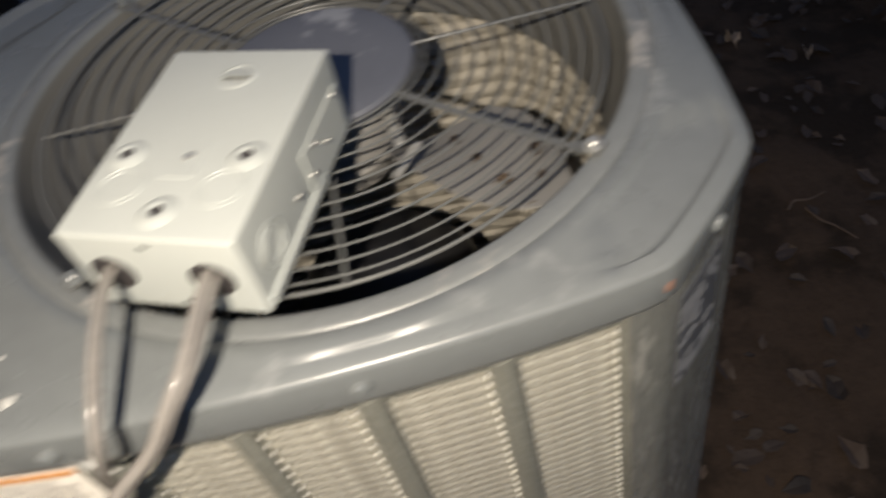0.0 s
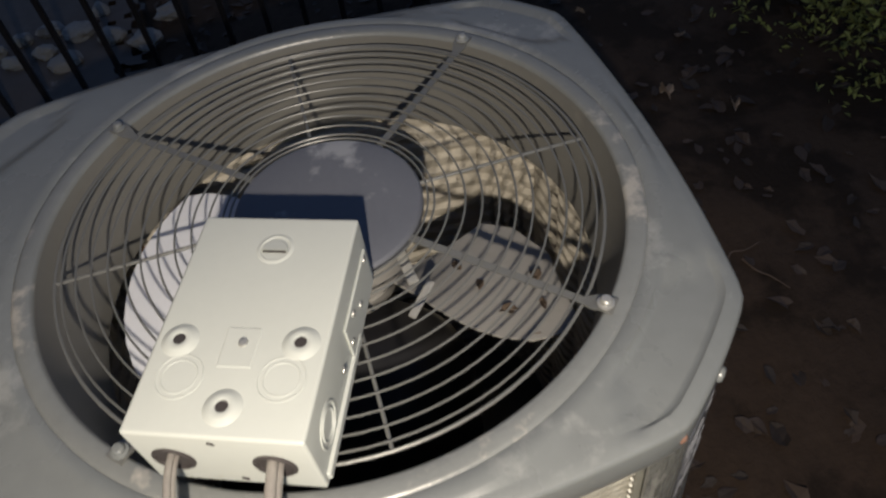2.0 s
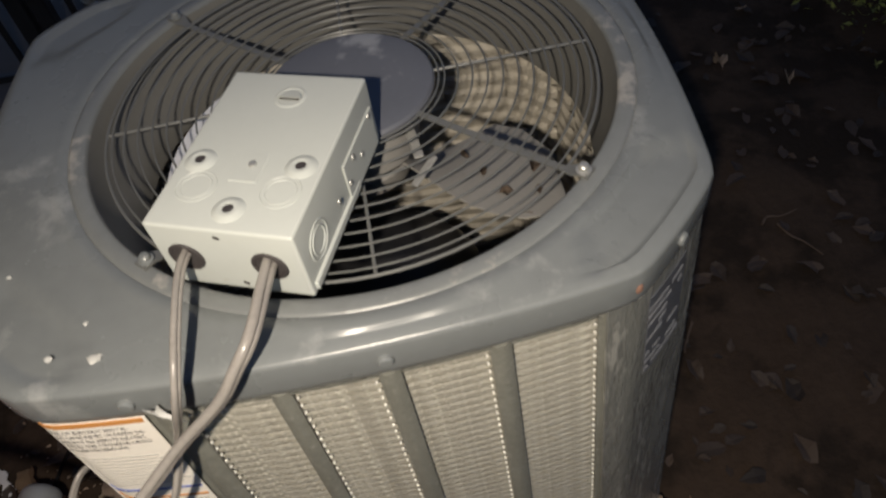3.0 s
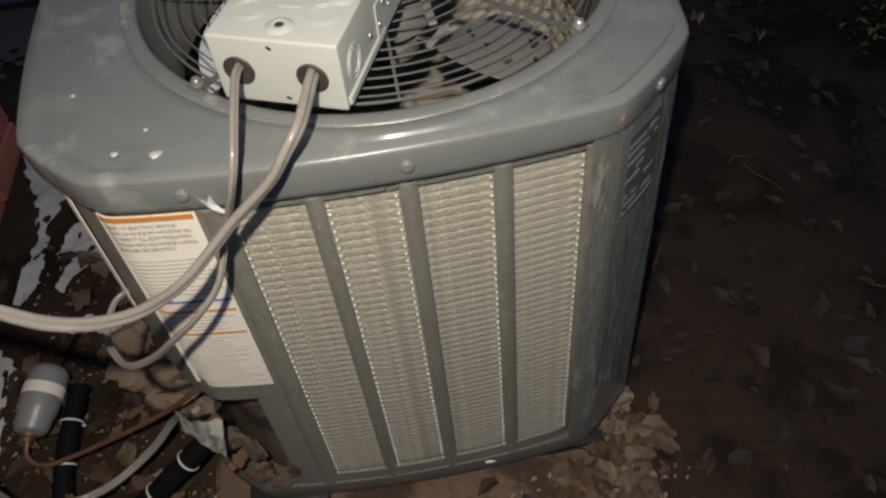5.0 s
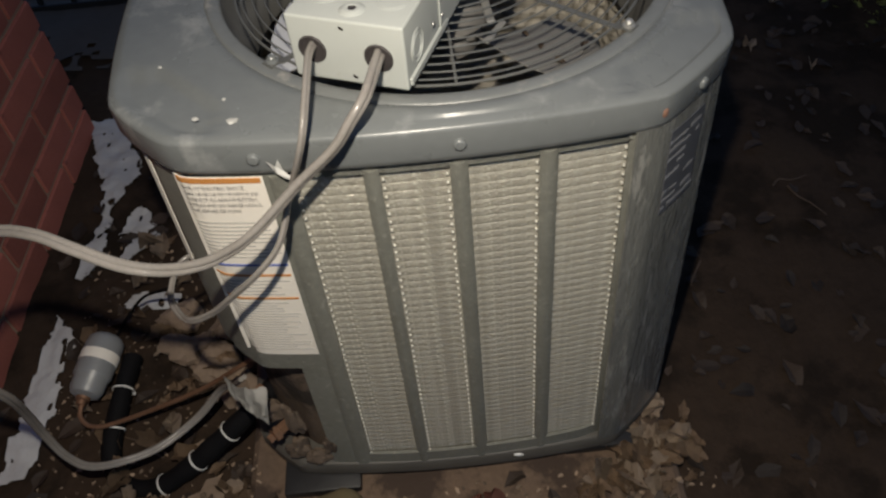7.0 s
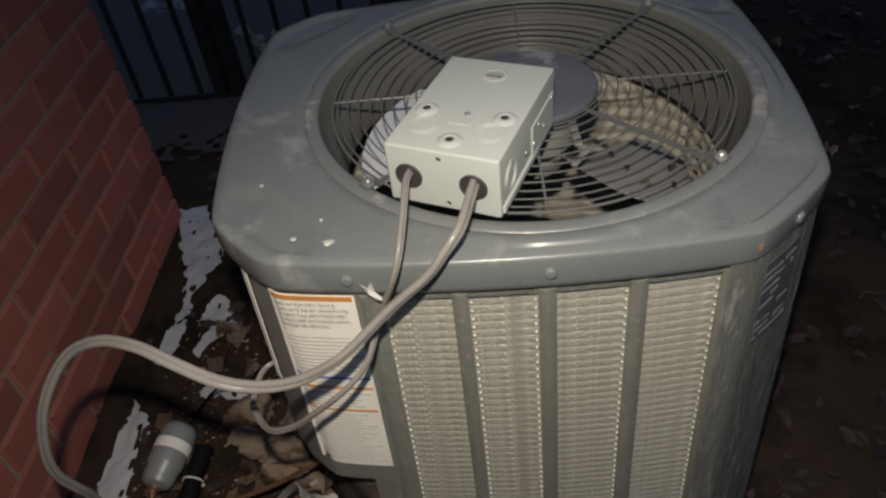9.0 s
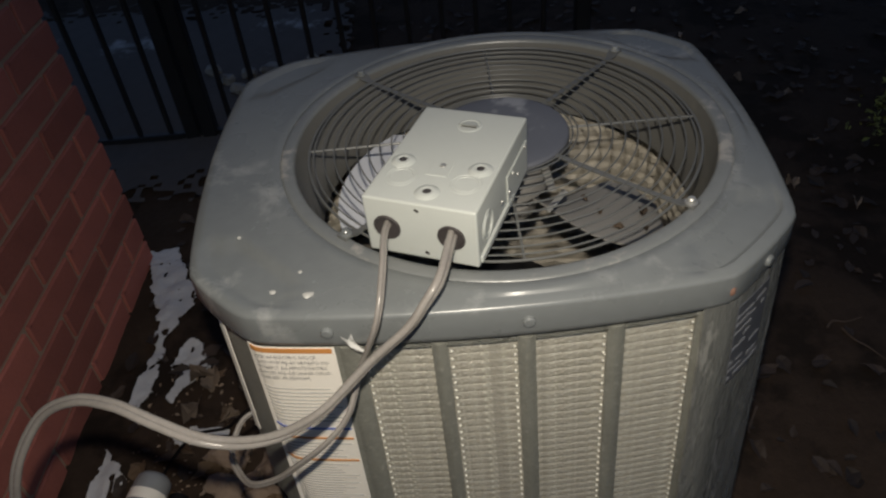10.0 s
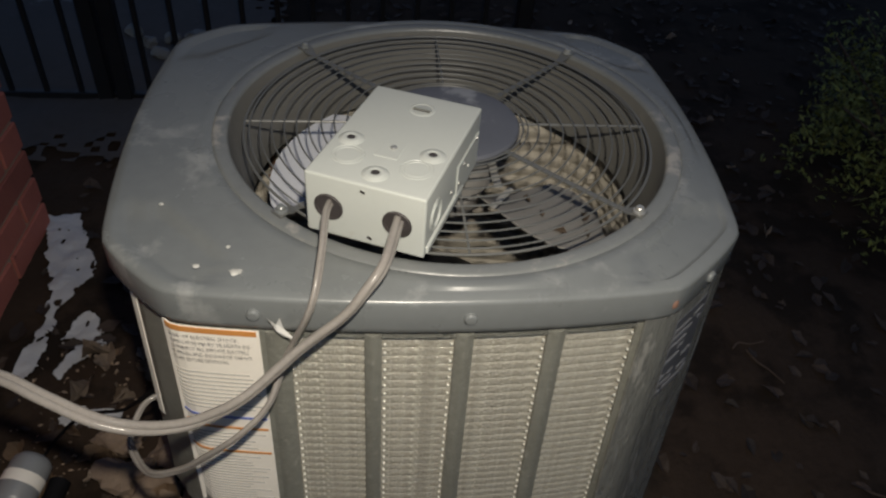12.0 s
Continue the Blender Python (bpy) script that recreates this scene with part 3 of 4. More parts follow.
b.faces.new([b.verts.new((-0.238 + x, -0.3765 - 0.25 * abs(x), 0.750 + z)) for x, z in ((-0.012, 0.020), (-0.004, 0.009), (0.001, 0.018), (0.004, 0.002), (0.017, -0.014), (0.003, -0.011), (-0.004, -0.002))])
bmesh.ops.solidify(b, geom=b.faces[:], thickness=0.0008)
part("torn_paper", b, TIE, cap, "torn white scrap caught on the skirt", smooth=False)

# ---------------------------------------------------------------- junction box
BW, BL, BD = 0.143, 0.213, 0.0815
BOX_AT = pose(-0.1055, -0.1945, 0.8015, 0, 0, -22.7)
jbox = thing("junction_box", "pale enamelled steel electrical box lying face down on the grille", "electrical box", BOX_AT.translation)


def local(b):
    bmesh.ops.transform(b, matrix=BOX_AT, verts=b.verts)
    return b


def shell():
    b = box_bm(BW, BL, BD, 0.0032, Matrix.Translation((0, 0, BD / 2)), segs=3)
    return local(b)


body = part("box_body", shell(), BOX_PAINT, jbox, sharp=40)
# lip of the open side, folded out a little
part("box_lip", local(box_bm(BW + 0.003, BL * 0.62, 0.010, 0.0012, Matrix.Translation((0.0015, -BL * 0.16, 0.008)))), BOX_PAINT, jbox)
part("side_flange", local(box_bm(0.0022, BL * 0.42, BD * 0.60, 0.0008, Matrix.Translation((BW / 2 + 0.0012, BL * 0.24, BD * 0.36)))), BOX_PAINT, jbox)
for u, v in ((-0.050, -0.026), (0.050, -0.024), (0.003, -0.082), (0.004, 0.070)):
    big = v > 0
    m = Matrix.Translation((u, v, BD - 0.0004))
    prof = [(0.0165, 0), (0.0150, 0.0008), (0.011, 0.0030), (0.0075, 0.0038), (0.0052, 0.0030), (0.0048, 0.0012)] if not big else \
           [(0.0175, 0), (0.0160, 0.0008), (0.0135, 0.0012), (0.0125, 0.0006)]
    d = part("mounting_dimple", local(lathe(prof, 24, m, cap=False)), BOX_PAINT, body)
    if big:
        b = bmesh.new()
        arc = [(0.0125 * math.cos(a), 0.0125 * math.sin(a)) for a in np.linspace(0, math.pi, 14)]
        lo = [Vector((u + x, v - 0.003 + y, BD + 0.0004)) for x, y in arc]
        hi = [Vector((u + x * 0.9, v - 0.003 + y * 0.9, BD + 0.0030 - 0.0022 * (y / 0.0125))) for x, y in arc]
        loft([lo, hi], False, bm=b)
        b.faces.new([b.verts.new(p) for p in hi])
        part("keyhole_tab", local(b), BOX_PAINT, body)
        part("keyhole_slot", local(box_bm(0.021, 0.0016, 0.0008, 0, Matrix.Translation((u, v - 0.0035, BD + 0.0006)))), RUBBER_HOLE_DARK, body)
    else:
        # solid dark disc for the shaded hole
        part("screw_hole", local(lathe([(0.0, 0.0026), (0.0054, 0.0026), (0.0054, 0.0008)], 16, m)), RUBBER_HOLE_DARK, body)
for u, v in ((-0.040, -0.058), (0.042, -0.056)):
    for r in (0.019, 0.0145):
        part("knockout_ring", local(tube(ring_pts(r, BD - 0.0002, 36, u, v), 0.0008, 6, True)), BOX_PAINT, body)
for z0, r in ((0.038, 0.019), (0.038, 0.0135)):
    m = Matrix.Translation((BW / 2, -0.070, z0)) @ Euler((0, radians(90), 0)).to_matrix().to_4x4()
    part("knockout_ring", local(tube([m @ Vector(p) for p in ring_pts(r, 0, 36)], 0.0011, 6, True)), BOX_PAINT, body)
part("pressed_tag", local(box_bm(0.028, 0.036, 0.0012, 0.0005, Matrix.Translation((0.001, -0.030, BD + 0.0001)))), BOX_PAINT, body)
part("rivet", local(lathe([(0.0042, 0), (0.0036, 0.0016), (0.001, 0.0022)], 12, Matrix.Translation((0.003, -0.026, BD + 0.0006)))), STEEL, body)
for v, z in ((0.03, 0.045), (0.05, 0.030), (0.085, 0.05), (0.012, 0.028), (-0.02, 0.035)):
    m = Matrix.Translation((BW / 2 + 0.0024, v, z)) @ Euler((0, radians(90), 0)).to_matrix().to_4x4()
    part("rivet", local(lathe([(0.0034, 0), (0.003, 0.0012), (0.001, 0.0018)], 10, m)), STEEL, body)
for u in (-0.043, 0.039):
    m = Matrix.Translation((u, -BL / 2, 0.040)) @ Euler((radians(90), 0, 0)).to_matrix().to_4x4()
    bush = part("bushing", local(lathe([(0.0172, -0.001), (0.0176, 0.0010), (0.0160, 0.0022), (0.0138, 0.0018), (0.0132, 0.0004), (0.002, 0.0004)], 28, m)), RUBBER_HOLE_DARK, jbox, "dark bushing disc round the cord, shade of its hole in the colour")
for u, z in ((-0.002, 0.072), (0.006, 0.010)):
    part("screw_slot", local(box_bm(0.006, 0.0012, 0.003, 0, Matrix.Translation((u, -BL / 2 - 0.0002, z)) @ Euler((0, 0.5, 0)).to_matrix().to_4x4())), RUBBER_HOLE_DARK, body)

# ---------------------------------------------------------------- cords
THICK = [(-0.106, -0.292, 0.845), (-0.113, -0.33, 0.85), (-0.126, -0.38, 0.846), (-0.144, -0.4, 0.83), (-0.167, -0.41, 0.803), (-0.212, -0.423, 0.769), (-0.267, -0.451, 0.73), (-0.309, -0.46, 0.708), (-0.342, -0.466, 0.702), (-0.38, -0.467, 0.703), (-0.419, -0.464, 0.715), (-0.466, -0.449, 0.732), (-0.512, -0.429, 0.741), (-0.566, -0.411, 0.734), (-0.622, -0.406, 0.703), (-0.67, -0.425, 0.641), (-0.703, -0.436, 0.563), (-0.719, -0.435, 0.49), (-0.729, -0.405, 0.38), (-0.765, -0.37, 0.27), (-0.79, -0.35, 0.17), (-0.788, -0.352, 0.09), (-0.767, -0.35, 0.035), (-0.723, -0.33, 0.002), (-0.658, -0.3, -0.01), (-0.586, -0.248, 0.0), (-0.525, -0.228, 0.06), (-0.47, -0.268, 0.14), (-0.432, -0.305, 0.215)]
THIN = [(-0.181, -0.262, 0.845), (-0.188, -0.300, 0.850), (-0.190, -0.362, 0.845), (-0.200, -0.404, 0.811), (-0.231, -0.397, 0.729), (-0.251, -0.424, 0.682), (-0.282, -0.440, 0.651), (-0.325, -0.441, 0.611), (-0.365, -0.430, 0.568), (-0.408, -0.411, 0.534), (-0.441, -0.369, 0.512), (-0.455, -0.334, 0.505), (-0.445, -0.290, 0.515), (-0.410, -0.270, 0.520)]


def twin_cord(label, points, r, off):
    """A flat cord of two insulated cores lying side by side, slowly twisting."""
    cord = thing("power_cord", label, "cord", points[0], "cords")
    path = smooth_path(points, 8)
    for side in (-1, 1):
        pts = []
        for i, p in enumerate(path):
            d = (path[min(i + 1, len(path) - 1)] - path[max(i - 1, 0)]).normalized()
            s_ = d.cross(Vector((0.35, -0.8, 0.5))).normalized()
            u_ = s_.cross(d)
            a = 0.9 * math.sin(i * 0.045)
            pts.append(p + side * off * (s_ * math.cos(a) + u_ * math.sin(a)))
        part("insulated_core", tube(pts, r, 14, wobble=0.08), CORD, cord)
    return cord


twin_cord("thick translucent grey twin cord looping from the box to the ground", THICK, 0.0047, 0.0032)
twin_cord("thinner grey twin cord hooked into the side of the unit", THIN, 0.0031, 0.0021)
single("control_wire", tube(smooth_path([(-0.455, -0.22, 0.46), (-0.52, -0.17, 0.36), (-0.62, -0.03, 0.16), (-0.76, 0.08, 0.0), (-0.84, 0.08, -0.09), (-0.88, 0.02, -0.13)], 8), 0.0035, 6), FOAM, "thin black control wire hanging beside the unit", "wire")

# ---------------------------------------------------------------- pad, foot, lines, drier
bm = loft([[Vector((x, y, z)) for x, y in ((-0.50 - k, -0.80 - k), (0.37 + k, -0.80 - k), (0.37 + k, 0.42 + k), (-0.50 - k, 0.42 + k))] for k, z in ((0.03, -0.20), (0.0, -0.122), (-0.012, -0.114))], True, True, True)
bmesh.ops.subdivide_edges(bm, edges=[e for e in bm.edges if e.calc_length() > 0.3], cuts=10, use_grid_fill=True)
single("concrete_pad", bm, SLAB, "soil-stained concrete pad under the unit", "pad", smooth=False)
for x, y, wx, wy in ((-0.345, -0.335, 0.155, 0.115), (0.22, -0.31, 0.14, 0.10), (-0.34, 0.27, 0.14, 0.10), (0.22, 0.27, 0.14, 0.10)):
    single("riser_foot", box_bm(wx, wy, 0.026, 0.006, Matrix.Translation((x, y, -0.101)), segs=2), BLACK, "black plastic riser foot under the base pan", "foot", "riser feet")

drier = thing("filter_drier", "grey steel filter drier with a white paper band", "filter drier", (-0.865, -0.06, -0.10))
A, B = Vector((-0.838, -0.005, -0.035)), Vector((-0.868, -0.150, -0.050))
dm = Matrix.Translation(A) @ (B - A).to_track_quat("Z", "Y").to_matrix().to_4x4()
part("canister", lathe([(0.012, -0.012), (0.0305, -0.006), (0.0385, 0.003), (0.0403, 0.014), (0.0403, 0.088), (0.0390, 0.094), (0.0355, 0.099), (0.0355, 0.122), (0.0305, 0.134), (0.018, 0.140)], 32, dm), DRIER, drier)
part("paper_band", lathe([(0.0408, 0.036), (0.0414, 0.0365), (0.0414, 0.060), (0.0408, 0.0605)], 32, dm, cap=False), LABEL, drier, "white paper band")
part("fitting", lathe([(0.016, 0.136), (0.0155, 0.146), (0.010, 0.148), (0.010, 0.158)], 16, dm), COPPER, drier, "brown copper fitting")
single("copper_line", tube(smooth_path([(-0.868, -0.150, -0.052), (-0.866, -0.185, -0.060), (-0.835, -0.205, -0.07), (-0.767, -0.200, -0.062), (-0.60, -0.185, -0.005), (-0.49, -0.185, 0.07), (-0.40, -0.17, 0.12)], 8), 0.0052, 8), COPPER, "thin tarnished copper refrigerant line", "pipe")
ins = thing("insulated_line", "black foam insulated refrigerant line with white ties", "pipe", (-0.65, -0.3, -0.12))
INS = smooth_path([(-0.790, -0.03, -0.075), (-0.800, -0.14, -0.085), (-0.808, -0.25, -0.115), (-0.772, -0.315, -0.138), (-0.70, -0.330, -0.130), (-0.62, -0.312, -0.085), (-0.54, -0.285, -0.03), (-0.47, -0.255, 0.02), (-0.40, -0.21, 0.06)], 8)
part("foam_sleeve", tube(INS, 0.0215, 14, wobble=0.12), FOAM, ins)
for i in (6, 12, 34, 42, 50):
    d = (INS[i + 1] - INS[i - 1]).normalized()
    m = Matrix.Translation(INS[i]) @ d.to_track_quat("Z", "Y").to_matrix().to_4x4()
    part("zip_tie", box_bm(0.006, 0.006, 0.006, 0.001, m @ Euler((0, 0, radians(70 + 40 * i))).to_matrix().to_4x4() @ Matrix.Translation((0.0262, 0, 0)), lathe([(0.0225, -0.0017), (0.0240, -0.0017), (0.0240, 0.0017), (0.0225, 0.0017)], 16, m, cap=False)), TIE, ins, "white tie")
flap = bmesh.new()
rows_ = []
for i in range(15):                                     # crumpled flap wrapped over the cord's end
    u = i / 14
    rows_.append([Vector((-0.458 + 0.075 * u + 0.010 * v * (1 - u), -0.318 - 0.022 * u - 0.010 * math.sin(3.1 * u) - (0.012 + 0.040 * u) * v + 0.014 * noise.noise(Vector((u * 4, v * 4, 3))),
                          0.243 - 0.012 * u - (0.010 + 0.024 * u) * v + 0.010 * noise.noise(Vector((u * 5, v * 3, 8))))) for v in np.linspace(0, 1, 9)])
loft(rows_, False, bm=flap)
bmesh.ops.solidify(flap, geom=flap.faces[:], thickness=0.002)
single("tape_patch", flap, TAPE, "crumpled grey tape round the line set", "tape")


# grime and valves in the recess under the service panel
for i, (x, y, z, a, b_, c) in enumerate(((-0.375, -0.338, 0.00, 0.022, 0.012, 0.03), (-0.335, -0.350, -0.02, 0.026, 0.010, 0.02), (-0.405, -0.305, 0.10, 0.018, 0.012, 0.03), (-0.31, -0.352, 0.02, 0.012, 0.008, 0.03), (-0.36, -0.345, 0.12, 0.014, 0.008, 0.05))):
    part("grime_clump", blob((a, b_, c), i + 40, 0.8, 3, (x, y, z), False), GRIME, unit, "clump of dirt and leaves in the recess")
for x, y, z in ((-0.415, -0.305, 0.165), (-0.395, -0.320, 0.055)):
    m = Matrix.Translation((x, y, z)) @ Vector((-0.7, -0.7, 0)).to_track_quat("Z", "Y").to_matrix().to_4x4()
    part("service_valve", lathe([(0.012, -0.01), (0.012, 0.012), (0.016, 0.013), (0.016, 0.024), (0.009, 0.026), (0.009, 0.036)], 6, m), COPPER, unit, "dull brass service valve")

# ---------------------------------------------------------------- brick wall, left
WX, W_END, COURSE, BLEN = -1.125, 0.93, 0.094, 0.272
wall = box_bm(0.26, 4.2, 3.4, 0.0, Matrix.Translation((WX - 0.13 - 0.008, W_END - 2.1 - 0.008, 1.45)))
wall_ob = single("wall_west", wall, MORTAR, "red brick house wall with brown mortar joints", "wall", kind="structure", smooth=False)


def brick_mesh(l, w, h):
    b = box_bm(l, w, h, 0.0035)
    for v in b.verts:
        v.co += Vector((noise.noise(v.co * 40), noise.noise(v.co * 37 + Vector((5, 5, 5))), noise.noise(v.co * 43 + Vector((9, 2, 1))))) * 0.0016
    return mesh_of("brick", b, BRICK, False)


JOINT = 0.013
full = brick_mesh(0.05, BLEN - JOINT, COURSE - JOINT)
half_b = brick_mesh(0.05, BLEN / 2 - JOINT, COURSE - JOINT)
BRICKS_NEAR = []
far = bmesh.new()
for c in range(34):
    z = -0.155 + COURSE * (c + 0.5)
    y = W_END
    k = 0
    while y > W_END - 4.1:
        l = BLEN / 2 if (k == 0 and c % 2) else BLEN
        m = Matrix.Translation((WX - 0.025, y - l / 2 + JOINT / 2, z))
        if c < 15 and y > W_END - 2.2:
            BRICKS_NEAR.append((half_b if l < BLEN else full, m))
        else:
            box_bm(0.05, l - JOINT, COURSE - JOINT, 0, m, far)
        y -= l
        k += 1
part("brick_courses", far, BRICK, wall_ob, smooth=False)["kind"] = "stuff"
end_rows = bmesh.new()
for c in range(34):
    z = -0.155 + COURSE * (c + 0.5)
    for x in ((WX - 0.10, WX - 0.235) if c % 2 else (WX - 0.165,)):
        box_bm(0.12 if c % 2 else 0.2, 0.03, COURSE - JOINT, 0, Matrix.Translation((x, W_END - 0.012, z)), end_rows)
part("end_bricks", end_rows, BRICK, wall_ob, smooth=False)["kind"] = "stuff"

# ---------------------------------------------------------------- iron fence
FY = 1.66
fence = thing("fence", "black iron picket fence with a stout post, behind the unit", "fence", (-0.5, FY, -0.15))
for z in (-0.105, 1.15, 1.30):
    part("rail", box_bm(2.85, 0.030, 0.028, 0.003, Matrix.Translation((-0.975, FY, z))), IRON, fence)
for x in (-1.135, -1.065, 0.43):
    part("post", box_bm(0.055, 0.055, 1.65, 0.004, Matrix.Translation((x, FY, 0.66))), IRON, fence)
pk = mesh_of("picket", box_bm(0.018, 0.018, 1.50, 0.002, Matrix.Translation((0, 0, 0.64))), IRON, False)
x = -2.36
while x < 0.40:
    if min(abs(x - q) for q in (-1.135, -1.065, 0.43)) > 0.045:
        piece("picket", pk, fence, Matrix.Translation((x, FY, 0)))
    x += 0.126


# ---------------------------------------------------------------- things on the ground
def inside(poly, x, y):
    r = False
    for (x1, y1), (x2, y2) in zip(poly, poly[1:] + poly[:1]):
        if (y1 > y) != (y2 > y) and x < (x2 - x1) * (y - y1) / (y2 - y1) + x1:
            r = not r
    return r


def drape(poly, lift, step=0.007, ragged=0.014, holes=0.5, seed=0):
    b = bmesh.new()
    x0, x1 = min(p[0] for p in poly) - 0.03, max(p[0] for p in poly) + 0.03
    y0, y1 = min(p[1] for p in poly) - 0.03, max(p[1] for p in poly) + 0.03
    vs = {}

    def vert(i, j):
        if (i, j) not in vs:
            x, y = x0 + i * step, y0 + j * step
            vs[i, j] = b.verts.new((x, y, ground_height(x, y) + lift + 0.003 * noise.noise(Vector((x * 60, y * 60, seed)))))
        return vs[i, j]

    for i in range(int((x1 - x0) / step)):
        for j in range(int((y1 - y0) / step)):
            x, y = x0 + (i + 0.5) * step, y0 + (j + 0.5) * step
            q = Vector((x * 28, y * 28, seed))
            if inside(poly, x + ragged * noise.noise(q), y + ragged * noise.noise(q + Vector((7, 3, 1)))) and noise.noise(Vector((x * 45, y * 22, seed + 4))) < holes:
                b.faces.new((vert(i, j), vert(i + 1, j), vert(i + 1, j + 1), vert(i, j + 1)))
    for _ in range(2):
        bmesh.ops.smooth_vert(b, verts=b.verts, factor=0.4, use_axis_x=True, use_axis_y=True, use_axis_z=False)
    bmesh.ops.solidify(b, geom=b.faces[:], thickness=0.002)
    return b


for i, poly in enumerate(([(-1.15, 0.955), (-1.04, 0.958), (-0.925, 0.70), (-0.96, 0.585), (-0.985, 0.56), (-0.975, 0.34), (-1.01, 0.265), (-1.03, 0.29), (-1.01, 0.50), (-1.03, 0.62)],
                          [(-0.915, 0.54), (-0.865, 0.50), (-0.83, 0.41), (-0.885, 0.34), (-0.91, 0.29), (-0.93, 0.31), (-0.90, 0.40), (-0.955, 0.43), (-0.95, 0.47)],
                          [(-1.035, 0.155), (-1.0, 0.12), (-0.945, 0.045), (-0.985, 0.03), (-0.975, -0.13), (-1.0, -0.27), (-1.06, -0.28), (-1.055, -0.08)],
                          [(-0.86, 0.20), (-0.72, 0.19), (-0.74, 0.13), (-0.86, 0.15)])):
    single("paint_spill", drape(poly, 0.010, seed=i), SPLASH, "ragged spill of dried white paint on the soil", "paint spill", "paint spills")
single("pale_path", drape([(-1.9, 1.30), (-0.55, 1.22), (-0.55, 2.9), (-2.6, 3.2)], 0.030, 0.03, 0.35, 2.0, 9), FAR_GROUND, "patchy pale gravel path at the fence", "path", kind="structure")

rng = random.Random(3)
STONES = [(-0.665, 0.00, 0.060, 0.045, 0.040), (-0.60, -0.05, 0.045, 0.050, 0.035), (-0.70, 0.10, 0.05, 0.04, 0.03), (-0.585, 0.06, 0.05, 0.05, 0.04), (-0.745, -0.42, 0.04, 0.035, 0.03),
          (-0.56, -0.40, 0.055, 0.06, 0.022), (-0.66, -0.48, 0.05, 0.045, 0.03), (-0.53, -0.14, 0.04, 0.05, 0.05), (-0.50, -0.03, 0.05, 0.05, 0.04), (-0.80, -0.40, 0.035, 0.03, 0.025)]
for i, (x, y, a, b_, c) in enumerate(STONES):
    single("stone", blob((a, b_, c), i + 2, 0.75, 3, (x, y, ground_height(x, y) + 0.5 * c), True), ROCK, "rough soil-covered stone beside the pipes", "stone", "stones by the pipes")
single("stone", blob((0.075, 0.060, 0.045), 31, 0.18, 3, (-0.315, -0.455, -0.114 + 0.027), True), OLIVE, "smooth olive stone on the pad before the unit", "stone", "stones by the pipes")

PALE_ROCK = mat("pale_pebble", (0.17, 0.17, 0.165), 0.8, 0, 0.25, 14, 0.2, 0.5, 90, (0.09, 0.085, 0.08), 16, 0.55)
for i, (x, y) in enumerate(((-0.88, 2.15), (-0.98, 2.12), (-1.07, 2.08), (-0.90, 2.01), (-0.78, 2.10), (-0.54, 1.95), (-0.66, 2.02), (-1.00, 1.98), (-0.70, 2.22), (-1.16, 2.20), (-0.45, 2.10), (-0.82, 1.92))):
    a, c = 0.035 + 0.012 * math.sin(i * 5.3), 0.030
    single("stone", blob((a * 1.3, a, c), i + 60, 0.4, 3, (x, y, ground_height(x, y) + 0.045), True), PALE_ROCK, "rounded pale grey stone beyond the fence", "stone", "stones beyond the fence")


def leaf_verts(size, r, curl, n):
    """A curled dry leaf with uneven lobes: the points of its rim."""
    rim = []
    for k in range(n):
        a = 2 * math.pi * k / n
        lobe = 0.62 + 0.26 * abs(math.cos(2.5 * a + 0.4 * r)) + 0.22 * noise.noise(Vector((2.1 * math.cos(a), 2.1 * math.sin(a), 5 * r)))
        rad = size * lobe * (1.3 if k == 0 else 1)
        x, y = rad * math.cos(a), rad * 0.62 * math.sin(a)
        z = curl * size * (0.35 * math.sin(2 * a + r * 3) + 0.7 * abs(math.sin(a)) + 0.4 * noise.noise(Vector((3 * math.cos(a), 3 * math.sin(a), r))))
        rim.append(Vector((x, y, z)))
    return rim


def leaf_into(b, m, size, r, curl, n=9):
    inner = [b.verts.new(m @ Vector((u * size, 0, 0.12 * curl * size * math.cos(3 * u)))) for u in (-0.45, 0.0, 0.45)]
    rim = leaf_verts(size, r, curl, n)
    vs = [b.verts.new(m @ p) for p in rim]
    near = [0 if p.x < -0.22 * size else 2 if p.x > 0.22 * size else 1 for p in rim]
    for k in range(n):
        q = (k + 1) % n
        b.faces.new((inner[near[k]], vs[k], vs[q]))
        if near[k] != near[q]:
            b.faces.new((inner[near[k]], vs[q], inner[near[q]]))


def on_pad(x, y):
    return -0.50 < x < 0.37 and -0.80 < y < 0.42


def rest_z(x, y):
    return max(ground_height(x, y), -0.114 if on_pad(x, y) else -9)


def single_leaf(x, y, size, material, label, group, lift=0.004):
    b = bmesh.new()
    m = Matrix.Translation((x, y, rest_z(x, y) + lift)) @ Euler((rng.uniform(-0.4, 0.4), rng.uniform(-0.4, 0.4), rng.uniform(0, 6.3))).to_matrix().to_4x4()
    leaf_into(b, m, size, rng.uniform(0, 3), rng.uniform(0.3, 1.0), 20)
    bmesh.ops.solidify(b, geom=b.faces[:], thickness=0.0008)
    return single("dry_leaf", b, material, label, "leaf", group, smooth=False)


